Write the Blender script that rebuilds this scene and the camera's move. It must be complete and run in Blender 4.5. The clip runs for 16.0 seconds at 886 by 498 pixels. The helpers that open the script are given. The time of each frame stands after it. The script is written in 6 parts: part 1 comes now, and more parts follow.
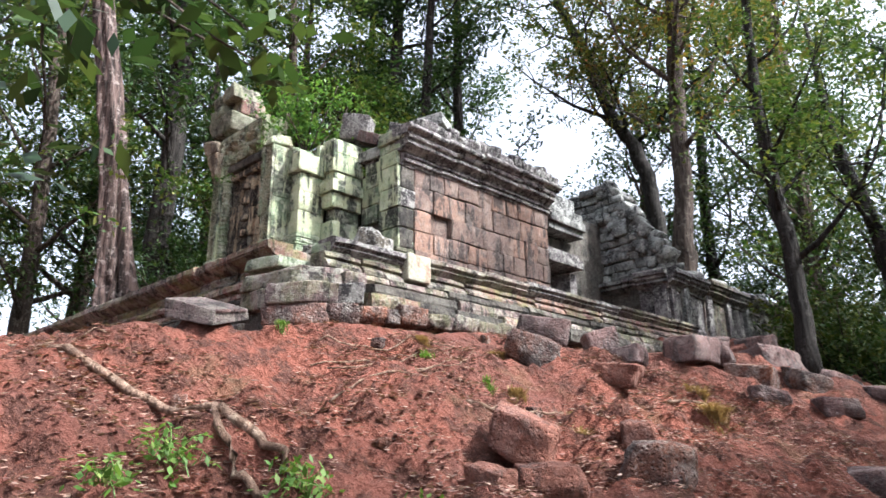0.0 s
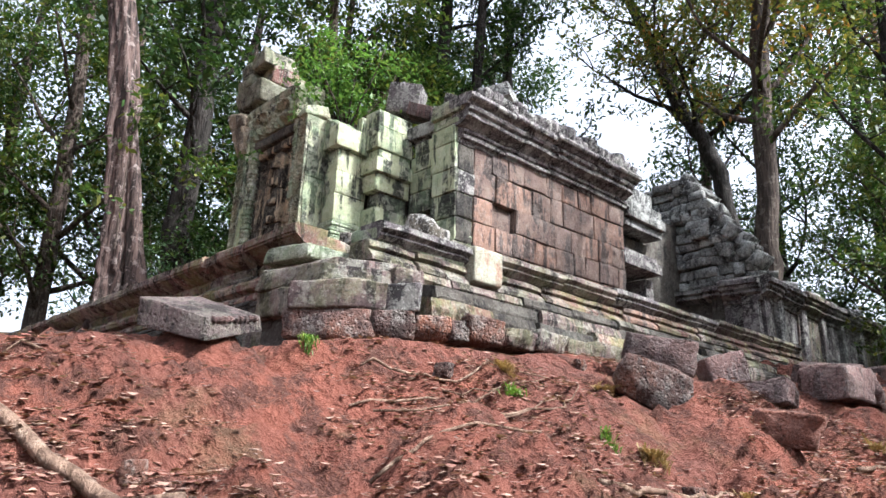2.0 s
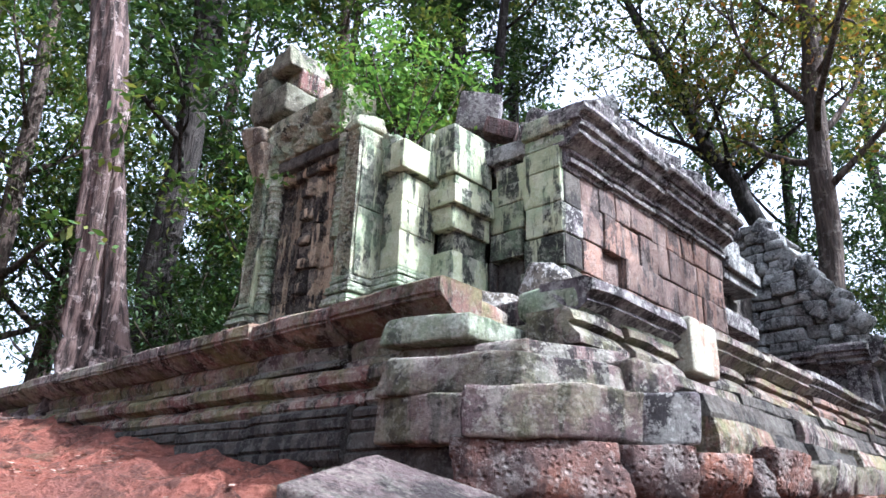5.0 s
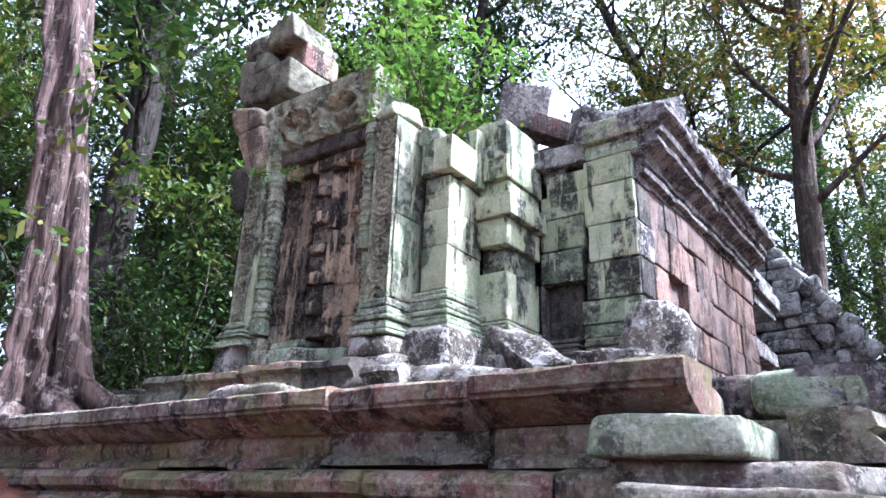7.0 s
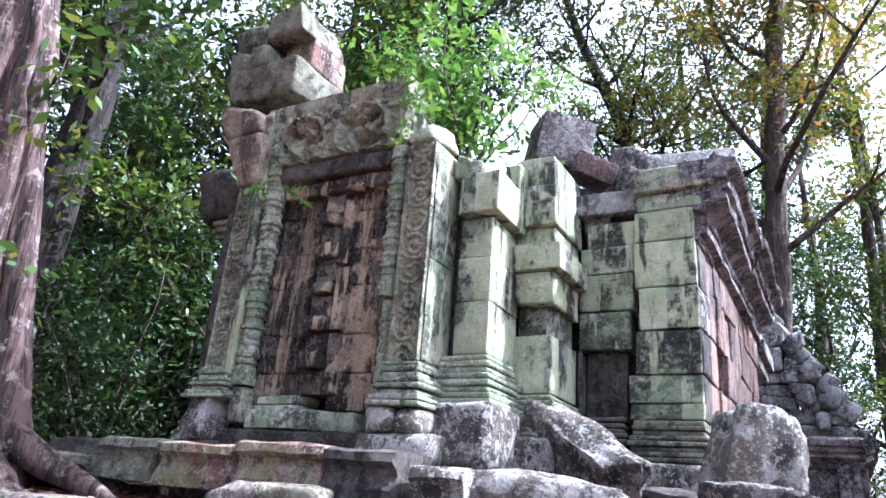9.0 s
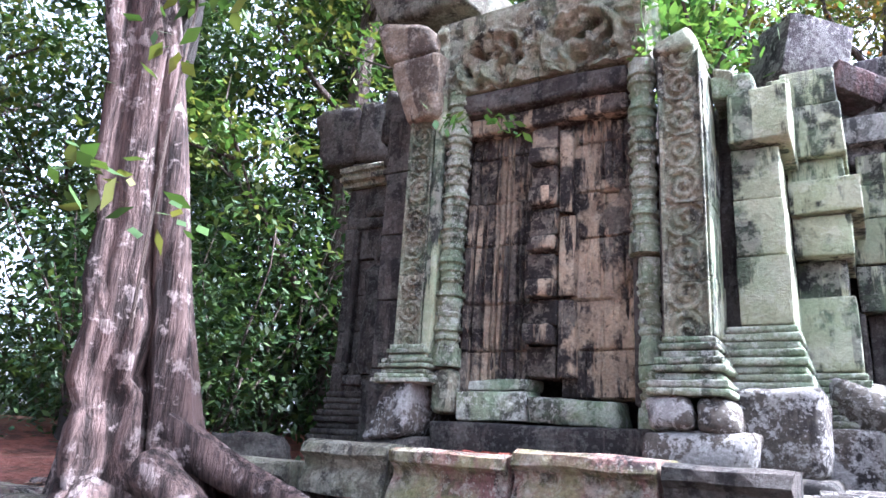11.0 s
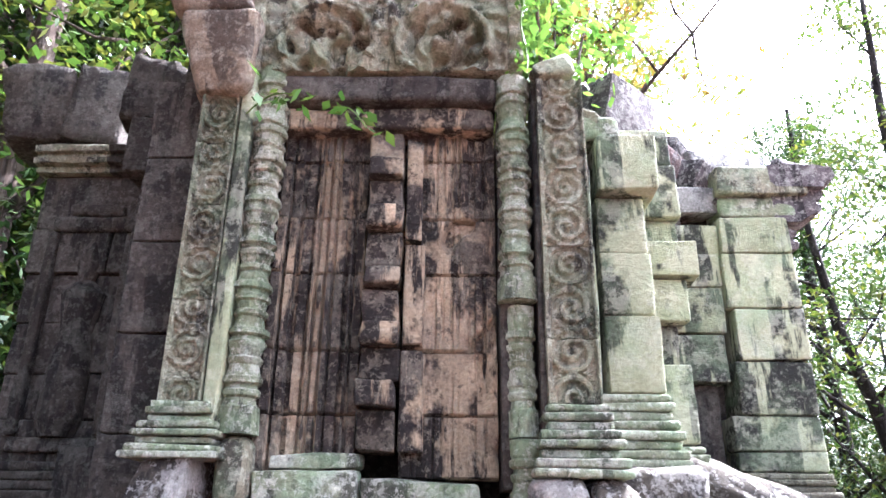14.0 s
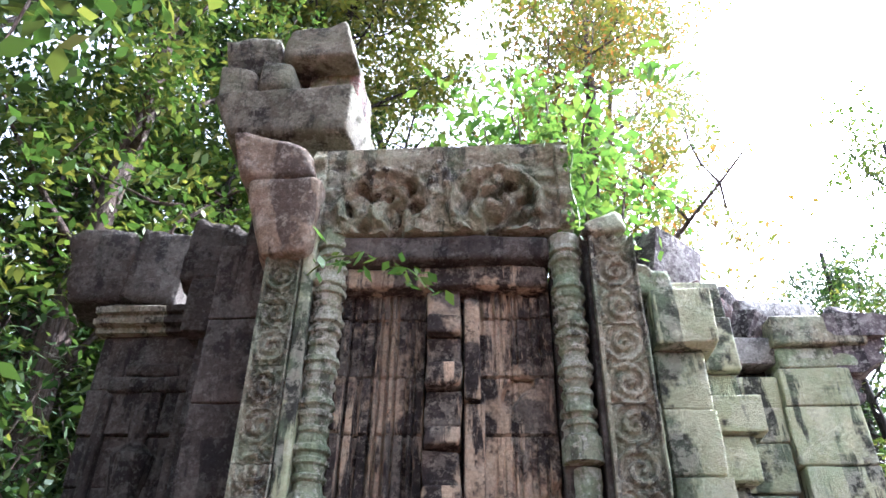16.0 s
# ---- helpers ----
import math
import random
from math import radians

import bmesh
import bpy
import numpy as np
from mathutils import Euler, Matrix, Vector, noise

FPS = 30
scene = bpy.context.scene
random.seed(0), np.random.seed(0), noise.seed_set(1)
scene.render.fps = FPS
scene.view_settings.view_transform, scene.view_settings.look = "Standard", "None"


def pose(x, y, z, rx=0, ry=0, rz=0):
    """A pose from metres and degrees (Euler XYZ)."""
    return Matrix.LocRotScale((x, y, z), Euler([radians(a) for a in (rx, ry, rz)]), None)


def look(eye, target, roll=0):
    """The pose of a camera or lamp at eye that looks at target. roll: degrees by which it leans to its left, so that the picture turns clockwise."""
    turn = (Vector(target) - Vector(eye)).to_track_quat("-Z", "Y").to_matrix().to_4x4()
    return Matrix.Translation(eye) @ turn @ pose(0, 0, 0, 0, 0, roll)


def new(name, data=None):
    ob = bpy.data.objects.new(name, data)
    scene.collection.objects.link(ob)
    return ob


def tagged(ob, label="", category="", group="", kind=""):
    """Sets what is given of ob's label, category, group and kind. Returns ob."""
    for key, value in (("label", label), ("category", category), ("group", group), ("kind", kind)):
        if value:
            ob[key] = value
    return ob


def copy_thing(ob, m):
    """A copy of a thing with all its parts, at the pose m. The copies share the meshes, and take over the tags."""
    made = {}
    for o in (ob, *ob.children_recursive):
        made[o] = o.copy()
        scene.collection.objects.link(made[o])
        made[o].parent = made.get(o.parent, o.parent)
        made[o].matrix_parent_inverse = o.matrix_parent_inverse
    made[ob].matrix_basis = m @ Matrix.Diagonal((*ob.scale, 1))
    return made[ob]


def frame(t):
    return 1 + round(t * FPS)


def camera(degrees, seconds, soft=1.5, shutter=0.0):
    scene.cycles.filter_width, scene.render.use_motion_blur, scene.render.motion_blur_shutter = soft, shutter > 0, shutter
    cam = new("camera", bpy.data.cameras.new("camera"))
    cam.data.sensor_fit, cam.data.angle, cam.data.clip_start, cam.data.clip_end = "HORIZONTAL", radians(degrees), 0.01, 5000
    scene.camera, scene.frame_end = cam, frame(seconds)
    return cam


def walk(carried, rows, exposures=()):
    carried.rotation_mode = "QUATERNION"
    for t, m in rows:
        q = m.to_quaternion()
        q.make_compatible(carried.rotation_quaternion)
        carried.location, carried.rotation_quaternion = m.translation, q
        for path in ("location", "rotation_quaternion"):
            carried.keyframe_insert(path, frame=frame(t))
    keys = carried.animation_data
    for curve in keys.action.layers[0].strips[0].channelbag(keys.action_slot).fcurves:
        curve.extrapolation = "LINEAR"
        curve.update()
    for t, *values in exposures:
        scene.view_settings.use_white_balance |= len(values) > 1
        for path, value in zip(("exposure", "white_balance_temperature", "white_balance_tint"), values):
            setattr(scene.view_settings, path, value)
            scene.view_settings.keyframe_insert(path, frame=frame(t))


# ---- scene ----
cam = camera(63.5, 16.0, shutter=0.12)
METRES, EYE, TILT, LEAN, TURN = 12.0, 1.5, 0.0, 0.0, 43.9
ROWS = [
    (0.0, 0.0, 0.0, 0.0, 0.12, 16.87, 0.39),
    (0.5, 0.0093, 0.0519, 0.0052, 6.68, 17.82, -1.82),
    (1.0, 0.0035, 0.0905, 0.0148, 6.02, 17.79, -2.88),
    (1.5, -0.0131, 0.1306, 0.0307, 3.33, 17.2, -1.59),
    (2.0, -0.036, 0.1655, 0.0425, 2.13, 16.94, -1.99),
    (2.5, -0.0596, 0.1965, 0.0537, -0.96, 15.9, -1.11),
    (3.0, -0.0808, 0.2306, 0.0647, -2.56, 19.43, -2.6),
    (3.5, -0.105, 0.263, 0.0718, -3.73, 20.05, -1.21),
    (4.0, -0.1253, 0.2984, 0.0836, -1.08, 20.19, -2.4),
    (6.5, -0.2486, 0.4387, 0.1543, -5.61, 20.22, -1.16),
    (7.0, -0.2683, 0.4606, 0.1661, -8.47, 19.89, -2.0),
    (7.5, -0.2774, 0.483, 0.1788, -8.95, 23.35, -2.71),
    (8.0, -0.2964, 0.4987, 0.1879, -11.13, 23.4, -3.52),
    (8.5, -0.3176, 0.5138, 0.2087, -14.5, 21.68, -1.79),
    (9.0, -0.3317, 0.5392, 0.2196, -15.81, 20.41, -4.49),
    (9.5, -0.3512, 0.5688, 0.2257, -13.53, 19.26, -6.03),
    (10.0, -0.3804, 0.5982, 0.2334, -11.65, 17.7, -3.9),
    (12.5, -0.4632, 0.7462, 0.2503, -32.46, 17.54, -2.53),
    (13.0, -0.4672, 0.7649, 0.2541, -41.51, 18.68, -0.72),
    (13.5, -0.4648, 0.7759, 0.258, -40.85, 20.32, 0.69),
    (14.0, -0.4684, 0.7803, 0.259, -42.94, 21.07, -0.66),
    (14.5, -0.4724, 0.7853, 0.261, -43.32, 26.18, -0.16),
    (15.0, -0.4761, 0.7866, 0.2624, -42.85, 30.69, -1.16),
    (15.5, -0.4789, 0.7865, 0.263, -41.29, 33.34, -1.21),
    (16.0, -0.4795, 0.786, 0.2618, -40.4, 32.84, -0.87),
]
walk(cam, [(t, pose(0, 0, EYE, TILT, LEAN, TURN) @ pose(METRES * x, METRES * y, METRES * z, 90 + pitch, roll, yaw)) for t, x, y, z, yaw, pitch, roll in ROWS],
     exposures=[(0.0, 1.83, 5900, 11), (2.5, 1.72, 5850, 11), (4.0, 1.88, 5600, 12), (6.5, 2.38, 5200, 20), (9.5, 2.52, 5200, 21), (10.2, 2.66, 5250, 21), (12.5, 3.7, 5150, 22), (13.5, 3.65, 5600, 22), (14.5, 3.45, 5600, 21), (16.0, 3.02, 5480, 19)])

# ---- world and sun ----
world = bpy.data.worlds.new("sky")
scene.world = world
world.use_nodes = True
wn = world.node_tree
sky = wn.nodes.new("ShaderNodeTexSky")
sky.sky_type = "NISHITA"
sky.sun_disc = False
sky.sun_elevation = radians(52)
sky.sun_rotation = radians(62)
sky.air_density, sky.dust_density, sky.ozone_density = 1.0, 6.0, 0.6
haze = wn.nodes.new("ShaderNodeHueSaturation")
haze.inputs["Saturation"].default_value = 0.35
haze.inputs["Value"].default_value = 1.15
wn.links.new(sky.outputs[0], haze.inputs["Color"])
wn.links.new(haze.outputs[0], wn.nodes["Background"].inputs[0])
wn.nodes["Background"].inputs[1].default_value = 0.14
sun_data = bpy.data.lights.new("sun", "SUN")
sun_data.energy, sun_data.angle, sun_data.color = 3.7, radians(0.7), (1.0, 0.96, 0.89)
sun = new("sun", sun_data)
sun.matrix_basis = look((0.62, 0.33, 0.78), (0, 0, 0)) @ Matrix.Identity(4)
sun.location = (10, 10, 40)


# ---- materials ----
class Nodes:
    """Short hand for building one node material."""

    def __init__(self, name):
        self.mat = bpy.data.materials.new(name)
        self.mat.use_nodes = True
        self.tree = self.mat.node_tree
        self.bsdf = self.tree.nodes["Principled BSDF"]
        self.out = self.tree.nodes["Material Output"]

    def put(self, value, socket):
        if isinstance(value, bpy.types.NodeSocket):
            self.tree.links.new(value, socket)
        elif isinstance(value, tuple) and len(value) == 3 and socket.type == "RGBA":
            socket.default_value = (*value, 1)
        else:
            socket.default_value = value

    def add(self, kind, **inputs):
        node = self.tree.nodes.new(kind)
        for key, value in inputs.items():
            self.put(value, node.inputs[key])
        return node

    def place(self, scale=(1, 1, 1), offset=None):
        geo = self.add("ShaderNodeNewGeometry")
        vec = geo.outputs["Position"]
        if offset is not None:
            sh = self.add("ShaderNodeVectorMath")
            self.put(vec, sh.inputs[0])
            self.put(offset, sh.inputs[1])
            vec = sh.outputs[0]
        m = self.tree.nodes.new("ShaderNodeVectorMath")
        m.operation = "MULTIPLY"
        self.put(vec, m.inputs[0])
        m.inputs[1].default_value = scale
        return m.outputs[0]

    def noise(self, scale, detail=5, rough=0.6, vec=None):
        n = self.add("ShaderNodeTexNoise", Scale=scale, Detail=detail, Roughness=rough)
        if vec is None:
            vec = self.place()
        self.put(vec, n.inputs["Vector"])
        return n.outputs["Fac"]

    def voronoi(self, scale, vec=None):
        n = self.add("ShaderNodeTexVoronoi", Scale=scale)
        self.put(vec if vec is not None else self.place(), n.inputs["Vector"])
        return n.outputs["Distance"]

    def step(self, value, lo, hi, to_lo=0.0, to_hi=1.0):
        n = self.add("ShaderNodeMapRange")
        n.interpolation_type = "SMOOTHSTEP"
        for i, v in enumerate((value, lo, hi, to_lo, to_hi)):
            self.put(v, n.inputs[i])
        return n.outputs[0]

    def mix(self, fac, a, b, blend="MIX"):
        n = self.tree.nodes.new("ShaderNodeMix")
        n.data_type, n.blend_type = "RGBA", blend
        self.put(fac, n.inputs[0])
        self.put(a, n.inputs[6])
        self.put(b, n.inputs[7])
        return n.outputs[2]

    def math(self, op, a, b=0.0):
        n = self.tree.nodes.new("ShaderNodeMath")
        n.operation = op
        self.put(a, n.inputs[0])
        self.put(b, n.inputs[1])
        return n.outputs[0]

    def bump(self, height, strength=0.5, dist=0.02):
        n = self.add("ShaderNodeBump", Strength=strength, Distance=dist, Height=height)
        self.put(n.outputs[0], self.bsdf.inputs["Normal"])

    def random(self):
        return self.add("ShaderNodeObjectInfo").outputs["Random"]

    def island(self):
        return self.add("ShaderNodeNewGeometry").outputs["Random Per Island"]

    def up(self):
        geo = self.add("ShaderNodeNewGeometry")
        s = self.add("ShaderNodeSeparateXYZ")
        self.put(geo.outputs["Normal"], s.inputs[0])
        return s.outputs[2]


def stone(name, a, b, pale, pale_amount, dark, dark_amount, moss=None, moss_amount=0.0, spread=0.35, pits=0.0, rough=0.9, warm=None, cover=0.0, speck=1.0, grit=1.0):
    """Weathered sandstone: two ground tones, crusts of pale lichen, dark run-off stains, moss on upper faces."""
    n = Nodes(name)
    rnd = n.random()
    shift = n.math("MULTIPLY", rnd, 7.0)
    comb = n.add("ShaderNodeCombineXYZ", X=shift, Y=shift)
    vec = n.place(offset=comb.outputs[0])
    big = n.noise(1.7, 4, 0.55, vec)
    mid = n.noise(7.0, 8, 0.7, vec)
    fine = n.noise(48.0, 8, 0.8, vec)
    col = n.mix(n.step(big, 0.35, 0.65), a, b)
    if warm is not None:
        col = n.mix(n.step(rnd, 0.6, 0.95), col, warm)
    col = n.mix(n.math("MULTIPLY", n.step(mid, 0.42, 0.75), 0.5), col, tuple(0.55 * c for c in a))
    streak = n.noise(1.0, 6, 0.65, n.place((6.0, 6.0, 0.9)))
    blot = n.noise(2.3, 5, 0.65)
    drk = n.math("MULTIPLY", n.step(streak, 0.48 - cover, 0.54 - cover), n.step(blot, 0.42 - cover, 0.50 - cover))
    col = n.mix(n.math("MULTIPLY", drk, dark_amount), col, dark)
    lich = n.noise(4.2, 10, 0.74, vec)
    col = n.mix(n.math("MULTIPLY", n.step(lich, 0.50, 0.56), pale_amount), col, pale)
    specks = n.noise(26.0, 6, 0.75, vec)
    col = n.mix(n.math("MULTIPLY", n.step(specks, 0.54, 0.58), min(1.0, pale_amount * 1.1 * speck)), col, pale)
    crust = n.noise(9.0, 8, 0.75, n.place(offset=(3.0, 17.0, 5.0)))
    col = n.mix(n.math("MULTIPLY", n.step(crust, 0.56, 0.62), dark_amount * 0.7 * speck), col, dark)
    spots = n.step(n.voronoi(16.0, vec), 0.13, 0.22, 1.0, 0.0)
    spots = n.math("MULTIPLY", spots, n.step(mid, 0.5, 0.6))
    col = n.mix(n.math("MULTIPLY", spots, min(1.0, pale_amount * 0.9)), col, pale)
    if moss is not None:
        m = n.noise(3.1, 6, 0.7)
        col = n.mix(n.math("MULTIPLY", n.step(m, 0.42, 0.66), moss_amount), col, moss)
    val = n.step(n.noise(1.0, 0, 0.5, comb.outputs[0]), 0.2, 0.8, 1.0 - spread, 1.0 + spread)
    grain = n.step(fine, 0.3, 0.7, 1.0 - 0.34 * grit, 1.0 + 0.32 * grit)
    tone = n.math("MULTIPLY", val, grain)
    toned = n.add("ShaderNodeCombineXYZ", X=tone, Y=tone, Z=tone)
    col = n.mix(1.0, col, toned.outputs[0], "MULTIPLY")
    n.put(col, n.bsdf.inputs["Base Color"])
    n.put(rough, n.bsdf.inputs["Roughness"])
    n.bsdf.inputs["Specular IOR Level"].default_value = 0.25
    h = n.math("ADD", n.math("MULTIPLY", mid, 1.3), n.math("MULTIPLY", fine, 0.8))
    if pits:
        p = n.step(n.voronoi(28.0), 0.05, 0.4, 0.0, 1.0)
        h = n.math("ADD", h, n.math("MULTIPLY", p, pits))
    n.bump(h, 0.9, 0.05)
    return n.mat


PALE = stone("pale_green_sandstone", (0.37, 0.40, 0.245), (0.46, 0.48, 0.315), (0.62, 0.64, 0.50), 0.36, (0.024, 0.026, 0.022), 0.97, (0.26, 0.36, 0.21), 0.45, 0.16, cover=0.015, speck=0.3, grit=0.45)
PINK = stone("pink_brown_sandstone", (0.14, 0.096, 0.082), (0.205, 0.14, 0.112), (0.36, 0.31, 0.27), 0.2, (0.03, 0.026, 0.026), 0.85, None, 0, 0.18, warm=(0.25, 0.15, 0.11))
GREY = stone("grey_purple_sandstone", (0.095, 0.082, 0.086), (0.16, 0.14, 0.143), (0.52, 0.52, 0.47), 0.4, (0.016, 0.015, 0.016), 0.85, None, 0, 0.25)
TOWER = stone("grey_weathered_sandstone", (0.13, 0.13, 0.125), (0.21, 0.21, 0.195), (0.47, 0.48, 0.45), 0.5, (0.022, 0.022, 0.024), 0.8, None, 0, 0.25)
TERRACE = stone("purple_brown_terrace_stone", (0.118, 0.082, 0.08), (0.195, 0.138, 0.125), (0.50, 0.49, 0.41), 0.33, (0.016, 0.014, 0.014), 0.9, (0.22, 0.225, 0.12), 0.55, 0.35, cover=0.01)
REDSTONE = stone("red_mossy_terrace_stone", (0.155, 0.078, 0.068), (0.23, 0.132, 0.104), (0.46, 0.44, 0.36), 0.34, (0.018, 0.014, 0.013), 0.9, (0.20, 0.20, 0.085), 0.7, 0.3, cover=0.01)
MOSSY = stone("mossy_green_stone", (0.21, 0.24, 0.15), (0.31, 0.33, 0.235), (0.58, 0.59, 0.50), 0.5, (0.03, 0.03, 0.026), 0.8, (0.23, 0.33, 0.19), 0.6, 0.2)
LATERITE = stone("pitted_laterite", (0.085, 0.052, 0.045), (0.20, 0.085, 0.052), (0.40, 0.38, 0.34), 0.22, (0.02, 0.017, 0.017), 0.6, None, 0, 0.3, pits=1.4)
ROCK = stone("purple_brown_rock", (0.115, 0.070, 0.066), (0.19, 0.118, 0.104), (0.36, 0.33, 0.31), 0.16, (0.022, 0.017, 0.017), 0.6, None, 0, 0.25, pits=0.5)
RUST = stone("earth_stained_stone", (0.14, 0.066, 0.050), (0.23, 0.10, 0.07), (0.34, 0.27, 0.24), 0.14, (0.03, 0.02, 0.018), 0.6, (0.27, 0.11, 0.075), 0.6, 0.25, pits=0.6)
BROWN = stone("tan_brown_block_stone", (0.185, 0.145, 0.10), (0.275, 0.22, 0.155), (0.50, 0.47, 0.38), 0.4, (0.035, 0.028, 0.025), 0.7, None, 0, 0.2, speck=0.5)
DOOR = stone("brown_door_sandstone", (0.34, 0.265, 0.175), (0.51, 0.40, 0.265), (0.50, 0.45, 0.34), 0.22, (0.014, 0.012, 0.012), 0.98, (0.10, 0.08, 0.068), 0.45, 0.28, cover=0.035)
CARVED = stone("carved_grey_stone", (0.20, 0.185, 0.128), (0.30, 0.28, 0.195), (0.50, 0.51, 0.39), 0.45, (0.024, 0.023, 0.022), 0.85, (0.22, 0.29, 0.17), 0.5, 0.15)
# low tone: deep shade of the far wing and of recesses put into the colour
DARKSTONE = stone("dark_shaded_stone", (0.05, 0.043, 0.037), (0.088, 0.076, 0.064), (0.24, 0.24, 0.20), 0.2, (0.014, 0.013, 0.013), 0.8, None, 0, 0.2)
OLD = stone("old_brown_grey_stone", (0.112, 0.104, 0.076), (0.185, 0.17, 0.125), (0.42, 0.42, 0.33), 0.32, (0.022, 0.02, 0.018), 0.85, (0.15, 0.17, 0.10), 0.5, 0.2, speck=0.7)
LICHEN = stone("dark_rubble_with_white_lichen", (0.078, 0.068, 0.054), (0.14, 0.122, 0.096), (0.50, 0.49, 0.45), 0.55, (0.018, 0.016, 0.016), 0.8, None, 0, 0.2)
STAINED = stone("black_stained_pale_sandstone", (0.35, 0.38, 0.235), (0.44, 0.46, 0.30), (0.60, 0.62, 0.48), 0.3, (0.018, 0.018, 0.017), 0.98, (0.26, 0.36, 0.21), 0.4, 0.14, cover=0.075, speck=0.5, grit=0.5)
SLABSTONE = stone("purple_grey_slab_stone", (0.10, 0.072, 0.07), (0.16, 0.118, 0.11), (0.36, 0.35, 0.28), 0.18, (0.018, 0.015, 0.015), 0.8, None, 0, 0.15, pits=0.5)
PATCH = stone("pale_repair_stone", (0.34, 0.335, 0.255), (0.42, 0.40, 0.31), (0.55, 0.55, 0.45), 0.3, (0.30, 0.13, 0.09), 0.6, (0.33, 0.38, 0.27), 0.3, 0.1)


def soil_material():
    n = Nodes("red_laterite_soil")
    big = n.noise(0.7, 4)
    mid = n.noise(4.0, 7, 0.65)
    fine = n.noise(38.0, 5, 0.7)
    col = n.mix(n.step(big, 0.35, 0.65), (0.25, 0.089, 0.060), (0.175, 0.074, 0.057))
    col = n.mix(n.step(mid, 0.45, 0.60), col, (0.105, 0.048, 0.036))
    col = n.mix(n.math("MULTIPLY", n.step(fine, 0.5, 0.72), 0.6), col, (0.35, 0.155, 0.11))
    # dry grass tint and leaf mould in patches
    mould = n.noise(1.4, 6, 0.7, n.place(offset=(31.0, 7.0, 0.0)))
    col = n.mix(n.math("MULTIPLY", n.step(mould, 0.56, 0.68), 0.45), col, (0.17, 0.11, 0.06))
    # forest floor away from the bank
    geo = n.add("ShaderNodeNewGeometry")
    s = n.add("ShaderNodeSeparateXYZ")
    n.put(geo.outputs["Position"], s.inputs[0])
    far = n.step(n.math("ADD", s.outputs[1], n.math("MULTIPLY", mid, 3.0)), 15.0, 19.0)
    far2 = n.step(n.math("ADD", s.outputs[0], n.math("MULTIPLY", mid, 3.0)), -19.0, -15.0, 1.0, 0.0)
    leafy = n.mix(n.step(fine, 0.35, 0.7), (0.10, 0.085, 0.04), (0.07, 0.10, 0.03))
    col = n.mix(n.math("MAXIMUM", far, far2), col, leafy)
    n.put(col, n.bsdf.inputs["Base Color"])
    n.put(0.95, n.bsdf.inputs["Roughness"])
    n.bsdf.inputs["Specular IOR Level"].default_value = 0.15
    clod = n.voronoi(13.0, n.place())
    n.bump(n.math("ADD", n.math("ADD", n.math("MULTIPLY", mid, 2.0), fine), n.math("MULTIPLY", clod, 0.8)), 1.0, 0.10)
    return n.mat


SOIL = soil_material()


def bark(name, a, b, pale):
    n = Nodes(name)
    v = n.place((14.0, 14.0, 1.6))
    s1 = n.noise(1.0, 8, 0.65, v)
    s2 = n.noise(6.0, 7, 0.7)
    col = n.mix(n.step(s1, 0.40, 0.60), a, b)
    col = n.mix(n.math("MULTIPLY", n.step(s2, 0.54, 0.62), 0.7), col, pale)
    n.put(col, n.bsdf.inputs["Base Color"])
    n.put(0.92, n.bsdf.inputs["Roughness"])
    n.bsdf.inputs["Specular IOR Level"].default_value = 0.2
    n.bump(n.math("ADD", n.math("MULTIPLY", s1, 2.0), s2), 0.9, 0.05)
    return n.mat


BARK_PALE = bark("pinkish_flaking_bark", (0.022, 0.016, 0.014), (0.11, 0.076, 0.066), (0.27, 0.225, 0.205))
BARK_DARK = bark("dark_grey_bark", (0.012, 0.010, 0.009), (0.03, 0.026, 0.023), (0.065, 0.06, 0.053))
BARK_BROWN = bark("brown_bark", (0.035, 0.027, 0.022), (0.085, 0.064, 0.052), (0.15, 0.13, 0.11))


def leaf_material(name, tones, through_light=0.5):
    n = Nodes(name)
    r = n.add("ShaderNodeValToRGB")
    n.put(n.island(), r.inputs[0])
    el = r.color_ramp.elements
    el[0].color, el[1].color = (*tones[0], 1), (*tones[-1], 1)
    for i, t in enumerate(tones[1:-1]):
        el.new((i + 1) / (len(tones) - 1)).color = (*t, 1)
    n.put(r.outputs[0], n.bsdf.inputs["Base Color"])
    n.put(0.5, n.bsdf.inputs["Roughness"])
    n.bsdf.inputs["Specular IOR Level"].default_value = 0.35
    tr = n.add("ShaderNodeBsdfTranslucent")
    bright = n.mix(1.0, r.outputs[0], (1.3, 1.25, 0.7), "MULTIPLY")
    n.put(bright, tr.inputs["Color"])
    m = n.add("ShaderNodeMixShader", Fac=through_light)
    n.put(n.bsdf.outputs[0], m.inputs[1])
    n.put(tr.outputs[0], m.inputs[2])
    n.put(m.outputs[0], n.out.inputs[0])
    return n.mat


